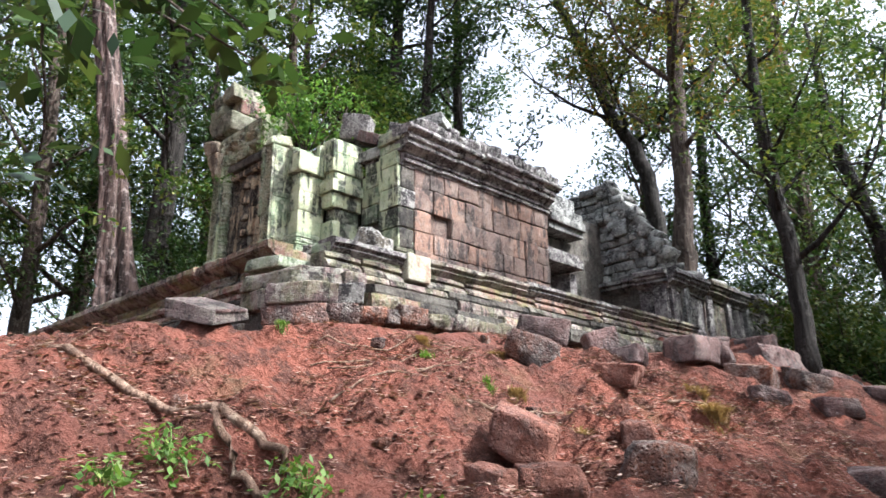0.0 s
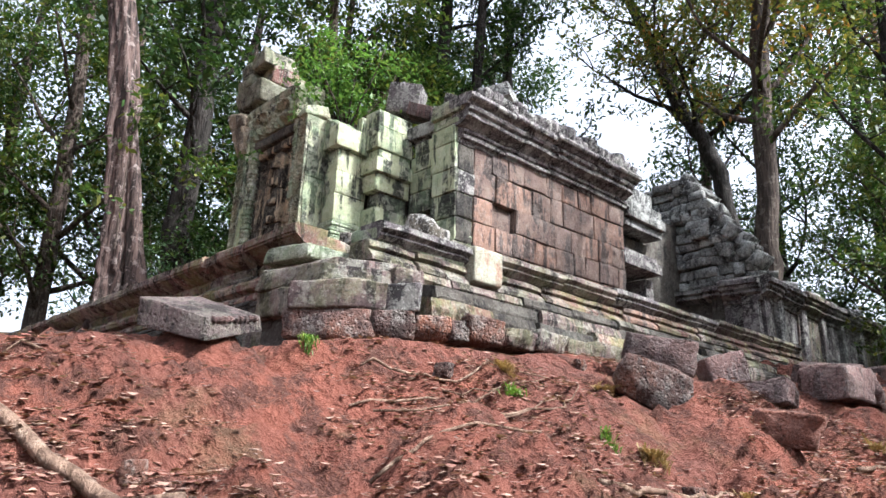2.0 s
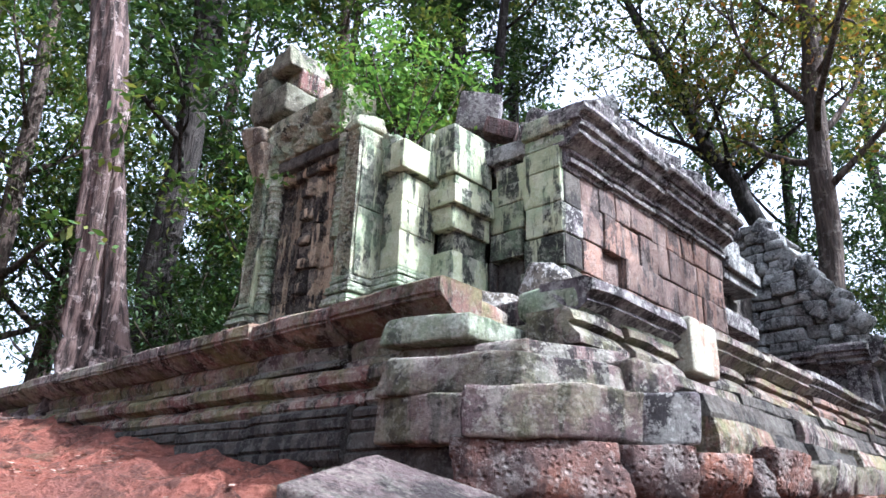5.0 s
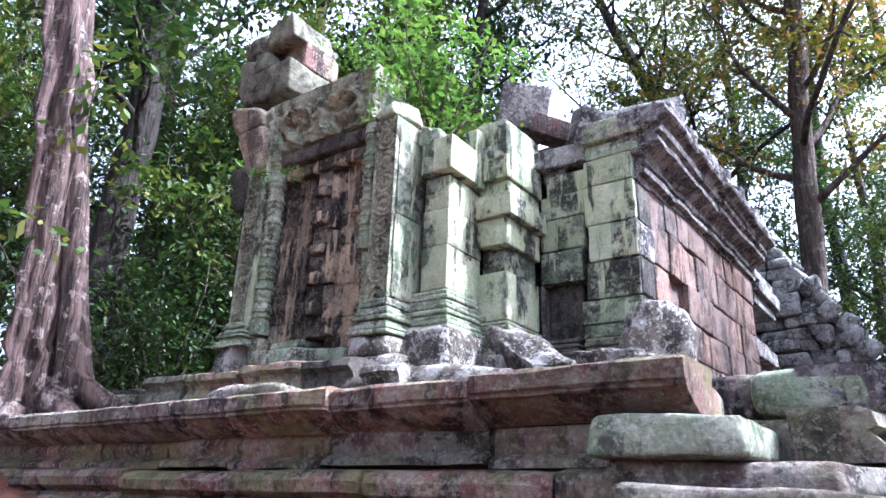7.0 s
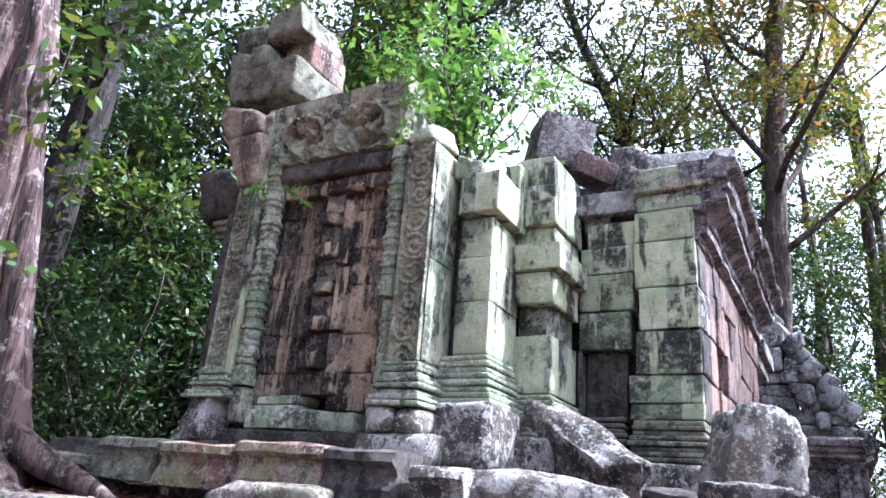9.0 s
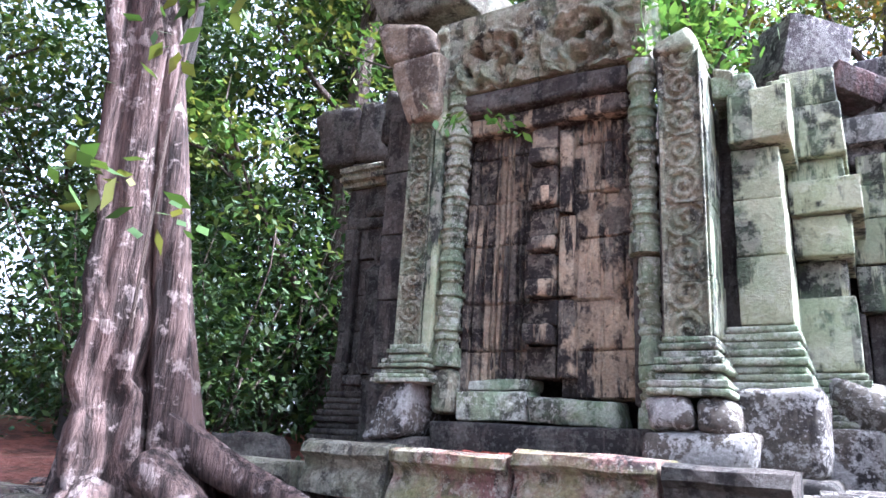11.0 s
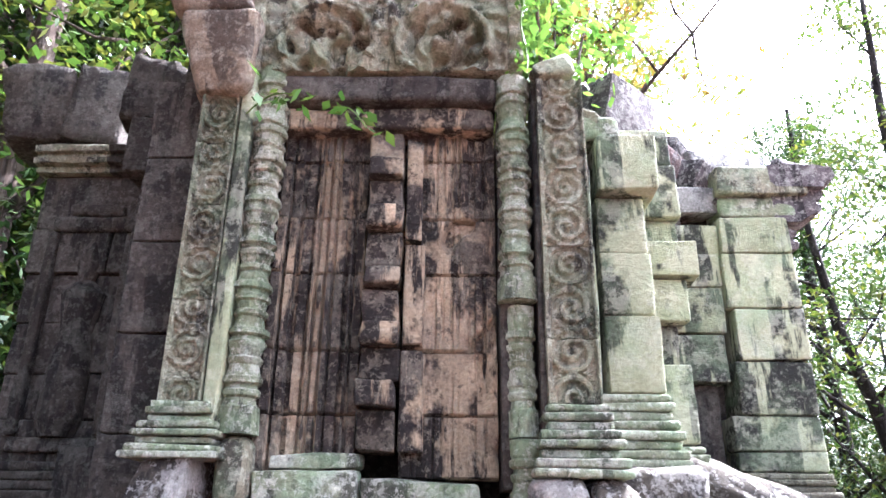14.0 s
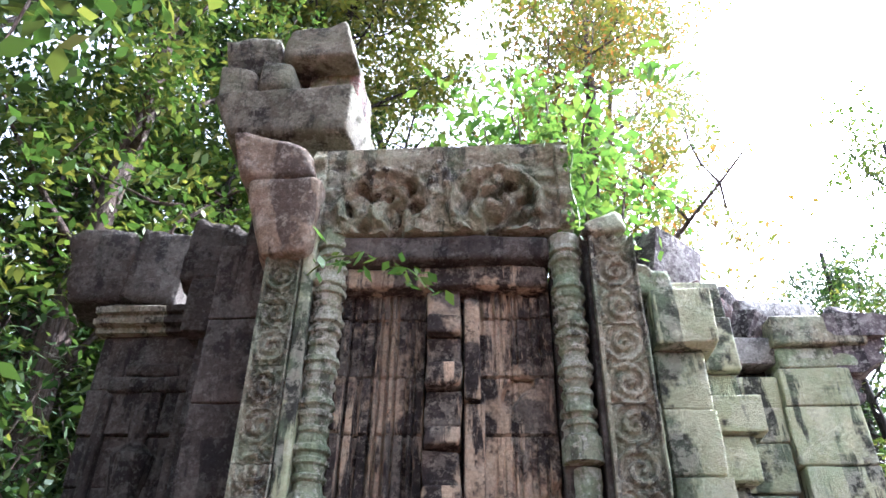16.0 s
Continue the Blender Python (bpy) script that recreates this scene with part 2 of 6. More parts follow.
LEAF_DEEP = leaf_material("deep_green_leaves", [(0.012, 0.030, 0.012), (0.02, 0.048, 0.016), (0.035, 0.068, 0.02), (0.055, 0.085, 0.024)], 0.3)
LEAF_MID = leaf_material("green_leaves", [(0.024, 0.055, 0.014), (0.04, 0.085, 0.02), (0.07, 0.105, 0.026), (0.12, 0.13, 0.032)], 0.3)
LEAF_BRIGHT = leaf_material("fresh_green_leaves", [(0.04, 0.105, 0.025), (0.07, 0.15, 0.035), (0.11, 0.185, 0.045)], 0.38)
LEAF_HIGH = leaf_material("high_crown_leaves", [(0.025, 0.055, 0.016), (0.05, 0.085, 0.022), (0.09, 0.11, 0.028), (0.13, 0.11, 0.03)], 0.42)
LEAF_GOLD = leaf_material("yellow_green_leaves", [(0.045, 0.075, 0.016), (0.08, 0.11, 0.022), (0.14, 0.135, 0.028), (0.07, 0.095, 0.02)], 0.3)
LEAF_AUTUMN = leaf_material("yellow_orange_leaves", [(0.05, 0.08, 0.02), (0.09, 0.11, 0.025), (0.15, 0.13, 0.03), (0.08, 0.10, 0.025), (0.24, 0.10, 0.03)], 0.35)
LITTER = leaf_material("dry_fallen_leaves", [(0.11, 0.045, 0.034), (0.19, 0.085, 0.065), (0.23, 0.125, 0.09), (0.31, 0.215, 0.165), (0.08, 0.042, 0.034)], 0.1)
PETALS = leaf_material("red_fallen_petals", [(0.38, 0.06, 0.05), (0.50, 0.12, 0.08), (0.34, 0.11, 0.07)], 0.15)
ROOT = bark("pale_weathered_root", (0.12, 0.075, 0.052), (0.24, 0.16, 0.115), (0.36, 0.28, 0.21))
GRASS = leaf_material("grass_blades", [(0.06, 0.13, 0.025), (0.10, 0.19, 0.035), (0.17, 0.22, 0.06)], 0.4)
STRAW = leaf_material("dry_grass_blades", [(0.25, 0.18, 0.08), (0.32, 0.23, 0.11), (0.20, 0.12, 0.06)], 0.2)

# ---- building helpers ----
WORLD = {}
rng = random.Random(11)


def thing(name, loc, label, category, group="", kind=""):
    ob = new(name)
    ob.empty_display_size = 0.2
    ob.matrix_basis = Matrix.Translation(loc)
    WORLD[ob] = ob.matrix_basis.copy()
    return tagged(ob, label, category, group, kind)


def link(name, mesh, material, parent=None, m=None, label=""):
    """Links a mesh as one object at the world pose m, under parent where given."""
    if material is not None and not mesh.materials:
        mesh.materials.append(material)
    ob = new(name, mesh)
    m = m if m is not None else Matrix.Identity(4)
    WORLD[ob] = m
    if parent is not None:
        ob.parent = parent
        ob.matrix_basis = WORLD[parent].inverted() @ m
    else:
        ob.matrix_basis = m
    if label:
        tagged(ob, label)
    return ob


def mesh_of(name, verts, faces, smooth=False):
    me = bpy.data.meshes.new(name)
    me.from_pydata(verts, [], faces)
    if smooth:
        me.polygons.foreach_set("use_smooth", [True] * len(me.polygons))
    me.update()
    return me


def block_mesh(sx, sy, sz, r=0.018, wear=0.01, seed=0, taper=0.0):
    """A hewn block with worn, unevenly rounded edges and chipped corners; its middle at the origin."""
    g = random.Random(seed)
    size = (sx, sy, sz)
    half = [s / 2 for s in size]
    rmax = 0.42 * min(size)
    r = min(r * 1.5, rmax)
    off = Vector((g.uniform(0, 99), g.uniform(0, 99), g.uniform(0, 99)))
    lines = []
    for s in size:
        e = min(r, s * 0.4) / s
        n = max(1, min(5, int(s / 0.13)))
        lines.append([0, e * 0.45, e] + [e + (1 - 2 * e) * k / (n + 1) for k in range(1, n + 1)] + [1 - e, 1 - e * 0.45, 1])
    skew = [g.uniform(-wear, wear) * 1.2 for _ in range(6)]
    vs, fs, ids = [], [], {}

    def vert(key, q):
        if key in ids:
            return ids[key]
        p = Vector(((q[0] - 0.5) * sx, (q[1] - 0.5) * sy, (q[2] - 0.5) * sz))
        s = p + off
        rr = min(rmax, r * max(0.35, 1.0 + 1.5 * noise.noise(s * 3.3)))
        c = Vector([max(-h + rr, min(h - rr, v)) for v, h in zip(p, half)])
        d = p - c
        if d.length > 1e-7:
            p = c + d.normalized() * rr
        bump = noise.noise(s * 4.0) * wear * 0.8 + noise.noise(s * 11.0) * wear * 0.5
        p += (d if d.length > 1e-7 else p).normalized() * bump
        p.x += skew[0] * q[2] + skew[1] * q[1]
        p.y += skew[2] * q[0] + skew[3] * q[2]
        p.z += skew[4] * q[0] + skew[5] * q[1]
        if taper:
            k = 1 - taper * (1 - q[2])
            p.x *= k
            p.y *= k
        ids[key] = len(vs)
        vs.append(p)
        return ids[key]

    for ax in range(3):
        u, v = (ax + 1) % 3, (ax + 2) % 3
        nu, nv, na = len(lines[u]), len(lines[v]), len(lines[ax])
        for end in (0, na - 1):
            for a in range(nu - 1):
                for c in range(nv - 1):
                    loop = []
                    for da, dc in ((0, 0), (1, 0), (1, 1), (0, 1)):
                        key = [0, 0, 0]
                        key[ax], key[u], key[v] = end, a + da, c + dc
                        loop.append(vert(tuple(key), [lines[m][key[m]] for m in range(3)]))
                    fs.append(loop if end else loop[::-1])
    return mesh_of("block", vs, fs, True)


SEED = [100]


def block(parent, x0, x1, y0, y1, z0, z1, material, name="stone", r=0.009, wear=0.007, gap=0.007, tilt=(0, 0, 0), label="", taper=0.0):
    """A block filling the given box, less a joint."""
    SEED[0] += 1
    me = block_mesh(x1 - x0 - gap, y1 - y0 - gap, z1 - z0 - gap, r, wear, SEED[0], taper)
    m = pose((x0 + x1) / 2, (y0 + y1) / 2, (z0 + z1) / 2, *tilt)
    return link(name, me, material, parent, m, label)


def warp_block(parent, low, high, material, name="stone", r=0.02, wear=0.012, label=""):
    """A worn block between four lower and four upper corners, each round from the near left one."""
    SEED[0] += 1
    lo, hi = [Vector(p) for p in low], [Vector(p) for p in high]
    mid = sum(lo + hi, Vector()) / 8
    sx = ((lo[1] - lo[0]).length + (hi[1] - hi[0]).length) / 2
    sy = ((lo[3] - lo[0]).length + (hi[3] - hi[0]).length) / 2
    sz = sum(((hi[i] - lo[i]).length for i in range(4)), 0.0) / 4
    me = block_mesh(sx, sy, sz, r, wear, SEED[0])
    for v in me.vertices:
        u, w, t = v.co.x / sx + 0.5, v.co.y / sy + 0.5, v.co.z / sz + 0.5
        a = lo[0].lerp(lo[1], u).lerp(lo[3].lerp(lo[2], u), w)
        b = hi[0].lerp(hi[1], u).lerp(hi[3].lerp(hi[2], u), w)
        v.co = a.lerp(b, t) - mid
    return link(name, me, material, parent, Matrix.Translation(mid), label)


def plan_block(parent, plan, z0, z1, material, batter=0.0, **more):
    """A warped block over a plan of four (x, y), its top drawn in by batter."""
    cx, cy = sum(p[0] for p in plan) / 4, sum(p[1] for p in plan) / 4
    top = [(x + (cx - x) * batter, y + (cy - y) * batter, z1) for x, y in plan]
    return warp_block(parent, [(x, y, z0) for x, y in plan], top, material, **more)


def boulder_mesh(sx, sy, sz, seed, square=0.6, rough=0.10, cuts=7):
    """A broken, rounded stone."""
    g = random.Random(seed)
    off = Vector((g.uniform(0, 99), g.uniform(0, 99), g.uniform(0, 99)))
    bm = bmesh.new()
    bmesh.ops.create_cube(bm, size=2.0)
    bmesh.ops.subdivide_edges(bm, edges=bm.edges[:], cuts=cuts, use_grid_fill=True)
    shear = (g.uniform(-0.15, 0.15), g.uniform(-0.15, 0.15))
    for v in bm.verts:
        p = v.co.copy()
        q = p.normalized() * 1.15
        p = p.lerp(q, 1 - square)
        d = noise.noise(p * 0.9 + off) * rough * 1.8 + noise.noise(p * 2.6 + off) * rough * 0.7 + noise.noise(p * 7 + off) * rough * 0.22
        p *= 1 + d
        v.co = Vector(((p.x + shear[0] * p.z) * sx / 2, (p.y + shear[1] * p.z) * sy / 2, p.z * sz / 2))
    me = bpy.data.meshes.new("boulder")
    bm.to_mesh(me)
    bm.free()
    me.polygons.foreach_set("use_smooth", [True] * len(me.polygons))
    return me


def moulding_mesh(profile, length, seed, wear=0.012, step=0.12):
    """A block with a moulded face: profile rows are (out, z) from top to bottom, out towards -y; x along, from 0 to length."""
    g = random.Random(seed)
    n = max(2, int(length / step))
    pts = [(0.0, profile[0][1])] + list(profile) + [(0.0, profile[-1][1])]
    off = Vector((g.uniform(0, 99), g.uniform(0, 99), 0))
    vs, fs, k = [], [], len(pts)
    for i in range(n + 1):
        x = length * i / n
        end = 0.012 if i in (0, n) else 0.0
        for j, (o, z) in enumerate(pts):
            face = 0 < j < k - 1
            d = noise.noise(Vector((x * 3, z * 5, o * 3)) + off) * wear * 1.8 + noise.noise(Vector((x * 11, z * 14, 3)) + off) * wear
            vs.append((x + (g.uniform(-0.004, 0.004)), -(o - end + d) if face else 0.0, z + (noise.noise(Vector((x * 4, j, 9)) + off) * wear * 0.8 if face else 0)))
    for i in range(n):
        for j in range(k):
            a, b = i * k + j, i * k + (j + 1) % k
            fs.append((a, b, b + k, a + k))
    fs.append(tuple(range(k))[::-1])
    fs.append(tuple(n * k + j for j in range(k)))
    return mesh_of("moulding", vs, fs)


def course(parent, profile, start, length, rz, material, sizes=(0.7, 1.2), name="stone", seed=1, wear=0.012, jitter=0.02, slope=0.0, droop=0.01):
    """A course of moulded blocks laid end to end from start, along local x turned by rz."""
    g = random.Random(seed)
    x = 0.0
    mats = material if isinstance(material, (list, tuple)) else [material]
    while x < length - 0.05:
        w = min(g.uniform(*sizes), length - x)
        if length - x - w < 0.25:
            w = length - x
        me = moulding_mesh(profile, w - 0.012, seed * 100 + int(x * 10), wear)
        m = Matrix.Translation(start) @ pose(0, 0, 0, 0, 0, rz) @ pose(x + 0.006, g.uniform(-jitter, jitter), x * slope + g.uniform(-droop, droop), g.uniform(-0.7, 0.7), g.uniform(-0.5, 0.5), g.uniform(-0.6, 0.6))
        link(name, me, g.choice(mats), parent, m)
        x += w


def relief_mesh(w, h, nx, nz, func, back=0.12):
    """A slab, x from 0 to w, z from 0 to h, whose front towards -y stands out by func(x, z)."""
    vs, fs = [], []
    for j in range(nz + 1):
        for i in range(nx + 1):
            x, z = w * i / nx, h * j / nz
            vs.append((x, -func(x, z), z))
    for j in range(nz):
        for i in range(nx):
            a = j * (nx + 1) + i
            fs.append((a, a + 1, a + nx + 2, a + nx + 1))
    ring = [i for i in range(nx + 1)] + [j * (nx + 1) + nx for j in range(1, nz + 1)]
    ring += [nz * (nx + 1) + i for i in range(nx - 1, -1, -1)] + [j * (nx + 1) for j in range(nz - 1, 0, -1)]
    base = len(vs)
    for i in ring:
        vs.append((vs[i][0], back, vs[i][2]))
    k = len(ring)
    for a in range(k):
        b = (a + 1) % k
        fs.append((ring[b], ring[a], base + a, base + b))
    fs.append(tuple(base + a for a in range(k - 1, -1, -1)))
    return mesh_of("relief", vs, fs)


def lathe_mesh(profile, sides=8, wear=0.006, seed=0):
    """Rings (radius, z) turned about z."""
    off = Vector((seed * 3.7, seed * 1.3, 0))
    vs, fs = [], []
    for r, z in profile:
        for i in range(sides):
            a = 2 * math.pi * (i + 0.5) / sides
            d = noise.noise(Vector((math.cos(a) * 2, math.sin(a) * 2, z * 9)) + off) * wear * 2
            vs.append(((r + d) * math.cos(a), (r + d) * math.sin(a), z))
    for j in range(len(profile) - 1):
        for i in range(sides):
            a, b = j * sides + i, j * sides + (i + 1) % sides
            fs.append((a, b, b + sides, a + sides))
    fs.append(tuple(range(sides))[::-1])
    fs.append(tuple((len(profile) - 1) * sides + i for i in range(sides)))
    return mesh_of("turned", vs, fs)


def tube(points, radii, sides=8, seed=0, wear=0.1, flutes=0.0):
    """A bent, tapered limb: vertices and faces along points. Points closer than a hand are fine."""
    vs, fs = [], []
    pts = [Vector(p) for p in points]
    off = Vector((seed * 1.7, seed * 0.9, seed * 2.3))
    for i, p in enumerate(pts):
        d = (pts[min(i + 1, len(pts) - 1)] - pts[max(i - 1, 0)]).normalized()
        u = d.orthogonal().normalized() if abs(d.z) < 0.9 else (Vector((1, 0, 0)) - d * d.x).normalized()
        w = d.cross(u)
        for s in range(sides):
            a = 2 * math.pi * s / sides
            e = u * math.cos(a) + w * math.sin(a)
            r = radii[i] * (1 + wear * 2 * noise.noise(Vector((e.x * 1.5, e.y * 1.5, e.z + p.z * 0.5)) + off))
            if flutes:
                r *= 1 + flutes * math.cos(5 * a + 1.5 * math.sin(p.z * 0.5)) + 0.6 * flutes * math.cos(9 * a + p.z * 0.3)
            vs.append(p + e * r)
    for i in range(len(pts) - 1):
        for s in range(sides):
            a, b = i * sides + s, i * sides + (s + 1) % sides
            fs.append((a, b, b + sides, a + sides))
    fs.append(tuple(range(sides))[::-1])
    fs.append(tuple((len(pts) - 1) * sides + s for s in range(sides)))
    return vs, fs


def join(parts):
    vs, fs = [], []
    for v, f in parts:
        n = len(vs)
        vs += v
        fs += [tuple(i + n for i in q) for q in f]
    return vs, fs


# ---- ground ----
def smooth(a, b, x):
    t = min(1.0, max(0.0, (x - a) / (b - a)))
    return t * t * (3 - 2 * t)


def rise(y):
    """The ruin sags: its long side climbs gently away from the corner."""
    return 0.025 * max(0.0, y - 7.5)


def bank(x, y):
    s = -x
    z = 0.3 * s if s < 0 else (0.44 * s if s < 5.5 else 2.42 + 0.125 * (s - 5.5))
    z += 0.13 * min(9.0, max(0.0, y - 2.5)) * smooth(-0.5, 2.5, s) + (0.06 + 0.14 * smooth(1.0, 3.0, s) * smooth(8.5, 7.0, s)) * max(-3.0, min(0.0, y - 2.5))
    return max(-3.5, min(z, 4.6))


def inside(x, y):
    """How far a place lies within the raised terrace."""
    return smooth(0.0, 0.35, min(-7.0 - x, y - 4.75))


def mounds(x, y):
    z = 0.0
    for mx, my, r, h in ((-4.6, 5.5, 0.7, 0.16), (-4.2, 4.5, 0.5, 0.10), (-3.9, 6.2, 0.5, 0.06)):
        d2 = ((x - mx) ** 2 + (y - my) ** 2) / (r * r)
        if d2 < 6:
            z += h * math.exp(-d2)
    return z


def ground_z(x, y, fine=True):
    t = inside(x, y)
    low = bank(x, y)
    if x > -13:
        n = noise.noise(Vector((x * 1.15, y * 1.15, 3.1))) + 0.22 * noise.noise(Vector((x * 4.1, y * 4.1, 8.1)))
        f = (n * 3.0) % 1.0
        low += 0.11 * (math.floor(n * 3.0) + smooth(0.62, 0.9, f)) * smooth(-8.5, -5.5, x) + mounds(x, y)
        if fine:
            low += 0.11 * noise.noise(Vector((x * 2.3, y * 2.3, 0.7))) + 0.08 * noise.noise(Vector((x * 6, y * 6, 5))) + 0.05 * noise.noise(Vector((x * 14, y * 14, 1)))
        low += 0.10 * smooth(-5.15, -5.7, x) * smooth(3.6, 4.3, y) * smooth(9.5, 7.5, y)
        cap = 2.74 + 0.07 * max(0.0, y - 6.0)
        if -7.6 < x and y < 12 and low > cap:
            low = cap + 0.35 * (low - cap)
        low += 0.13 * math.exp(-((x + 5.75) ** 2 + (y - 4.6) ** 2) / 0.5)
        low += 0.11 * math.exp(-(((x + 5.55) / 0.35) ** 2)) * smooth(4.8, 5.4, y) * smooth(8.2, 7.2, y)
        # the earth under the fallen slab, washed out at its rim
        d = math.hypot(x + 5.8, y - 3.03)
        if d < 1.0:
            bed = 2.63 - 0.357 * (x + 5.5) + 0.152 * (y - 2.93)
            low = min(low, bed + 0.01 - 0.05 * smooth(0.15, 0.35, d) + 1.1 * max(0.0, d - 0.5))
            low = max(low, bed - 0.015 - 1.6 * max(0.0, d - 0.2))
    high = 3.92 + 0.16 * smooth(4.7, 6.5, y) + 0.16 * smooth(-10, -13, x) + 0.04 * noise.noise(Vector((x * 1.6, y * 1.6, 2))) + 0.4 * smooth(7, 13, y) * smooth(-12, -9, x)
    far = 0.5 * smooth(20, 60, math.hypot(x, y))
    return low * (1 - t) + max(high, low if x < -14 else high) * t + far * 0.2


def axis(*spans):
    out = []
    for a, b, step in spans:
        out += list(np.arange(a, b, step))
    return out + [spans[-1][1]]


xs = axis((-420, -60, 60), (-60, -24, 4), (-24, -13, 0.5), (-13, -8, 0.14), (-8, 0.5, 0.055), (0.5, 6, 0.4), (6, 30, 4), (30, 420, 65))
ys = axis((-420, -40, 60), (-40, -6, 4), (-6, -0.5, 0.4), (-0.5, 9, 0.055), (9, 16, 0.16), (16, 30, 0.7), (30, 60, 5), (60, 420, 60))
gv = [(x, y, ground_z(x, y)) for y in ys for x in xs]
nxs = len(xs)
gf = [(j * nxs + i, j * nxs + i + 1, (j + 1) * nxs + i + 1, (j + 1) * nxs + i) for j in range(len(ys) - 1) for i in range(nxs - 1)]
ground = link("ground", mesh_of("ground", gv, gf, True), SOIL)
tagged(ground, "eroded red laterite soil bank strewn with litter", "ground", kind="structure")

# ---- the terrace ----
terrace = thing("terrace", (-9, 5, 3.0), "stepped terrace of worn purple and mossy sandstone courses", "terrace", kind="structure")
front_wall = new("front_wall")
WORLD[front_wall] = Matrix.Translation((-11, 4.6, 3.0))
side_wall = new("side_wall")
WORLD[side_wall] = Matrix.Translation((-6.6, 9, 3.0))
for w in (front_wall, side_wall):
    w.parent = terrace
    w.matrix_basis = WORLD[terrace].inverted() @ WORLD[w]

SLAB = [(0.33, 0.205), (0.355, 0.19), (0.36, 0.12), (0.345, 0.11), (0.35, 0.095), (0.32, 0.085), (0.28, 0.05), (0.22, 0.02), (0.18, 0.0)]
RECESS = [(0.20, 0.17), (0.22, 0.12), (0.20, 0.06), (0.26, 0.03), (0.26, 0.0)]
ROLL = [(0.26, 0.26), (0.34, 0.24), (0.37, 0.20), (0.36, 0.15), (0.31, 0.13), (0.29, 0.12), (0.33, 0.105), (0.33, 0.09), (0.37, 0.07), (0.38, 0.03), (0.35, 0.0)]
PLAIN = [(0.37, 0.32), (0.41, 0.30), (0.415, 0.27), (0.395, 0.26), (0.42, 0.245), (0.42, 0.20), (0.40, 0.185), (0.43, 0.17), (0.44, 0.10), (0.42, 0.085), (0.445, 0.07), (0.445, 0.03), (0.42, 0.0)]
FOOT = [(0.44, 0.42), (0.47, 0.38), (0.47, 0.05), (0.45, 0.0)]
course(front_wall, SLAB, (-18.0, 4.62, 3.82), 8.6, 0, [TERRACE, REDSTONE, TERRACE], (0.8, 1.3), seed=3)
course(front_wall, SLAB, (-9.4, 4.62, 3.82), 1.55, 0, [REDSTONE], (0.7, 0.9), seed=4)
course(front_wall, RECESS, (-18.0, 4.66, 3.655), 10.9, 0, [TERRACE, REDSTONE, REDSTONE], (0.6, 1.0), seed=5)
course(front_wall, ROLL, (-18.0, 4.66, 3.395), 10.8, 0, [TERRACE, TERRACE, REDSTONE], (0.7, 1.2), seed=6)
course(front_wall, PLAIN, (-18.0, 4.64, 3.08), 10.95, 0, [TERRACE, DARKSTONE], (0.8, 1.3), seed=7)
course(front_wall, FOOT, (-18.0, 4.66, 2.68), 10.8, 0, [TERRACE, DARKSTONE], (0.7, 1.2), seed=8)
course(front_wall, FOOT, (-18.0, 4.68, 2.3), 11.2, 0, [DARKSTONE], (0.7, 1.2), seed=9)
# red corner slabs, cracked and slipped
course(front_wall, SLAB, (-7.85, 4.63, 3.825), 0.92, 0, REDSTONE, (1, 1), seed=12)
block(front_wall, -8.2, -6.97, 4.5, 4.95, 3.83, 4.005, REDSTONE, r=0.02)
plan_block(front_wall, [(-7.29, 4.20), (-6.76, 4.33), (-6.74, 4.80), (-7.35, 4.9)], 3.685, 3.835, MOSSY, 0.05, r=0.016, wear=0.02)
plan_block(front_wall, [(-7.28, 4.30), (-6.50, 4.46), (-6.22, 4.98), (-7.30, 5.0)], 3.585, 3.69, TERRACE, 0.06, r=0.016, wear=0.015)
plan_block(front_wall, [(-7.17, 4.09), (-6.39, 4.26), (-6.14, 4.80), (-7.2, 4.95)], 3.40, 3.60, TERRACE, 0.07, r=0.016, wear=0.02)
plan_block(front_wall, [(-7.22, 4.14), (-6.60, 4.14), (-6.55, 4.8), (-7.25, 4.9)], 3.17, 3.40, TERRACE, 0.02, r=0.016, wear=0.02)
plan_block(front_wall, [(-6.59, 4.06), (-6.19, 4.35), (-6.02, 4.63), (-6.6, 4.95)], 3.17, 3.40, TERRACE, -0.02, r=0.018, wear=0.02)
plan_block(front_wall, [(-6.03, 4.62), (-5.84, 4.82), (-6.2, 5.15), (-6.5, 4.95)], 3.16, 3.39, GREY, -0.02, r=0.016, wear=0.018)
plan_block(front_wall, [(-6.15, 4.80), (-6.06, 5.05), (-6.5, 5.2), (-6.6, 4.9)], 3.39, 3.60, TERRACE, 0.06, r=0.016, wear=0.02)
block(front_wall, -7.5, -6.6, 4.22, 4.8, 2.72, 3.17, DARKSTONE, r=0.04)

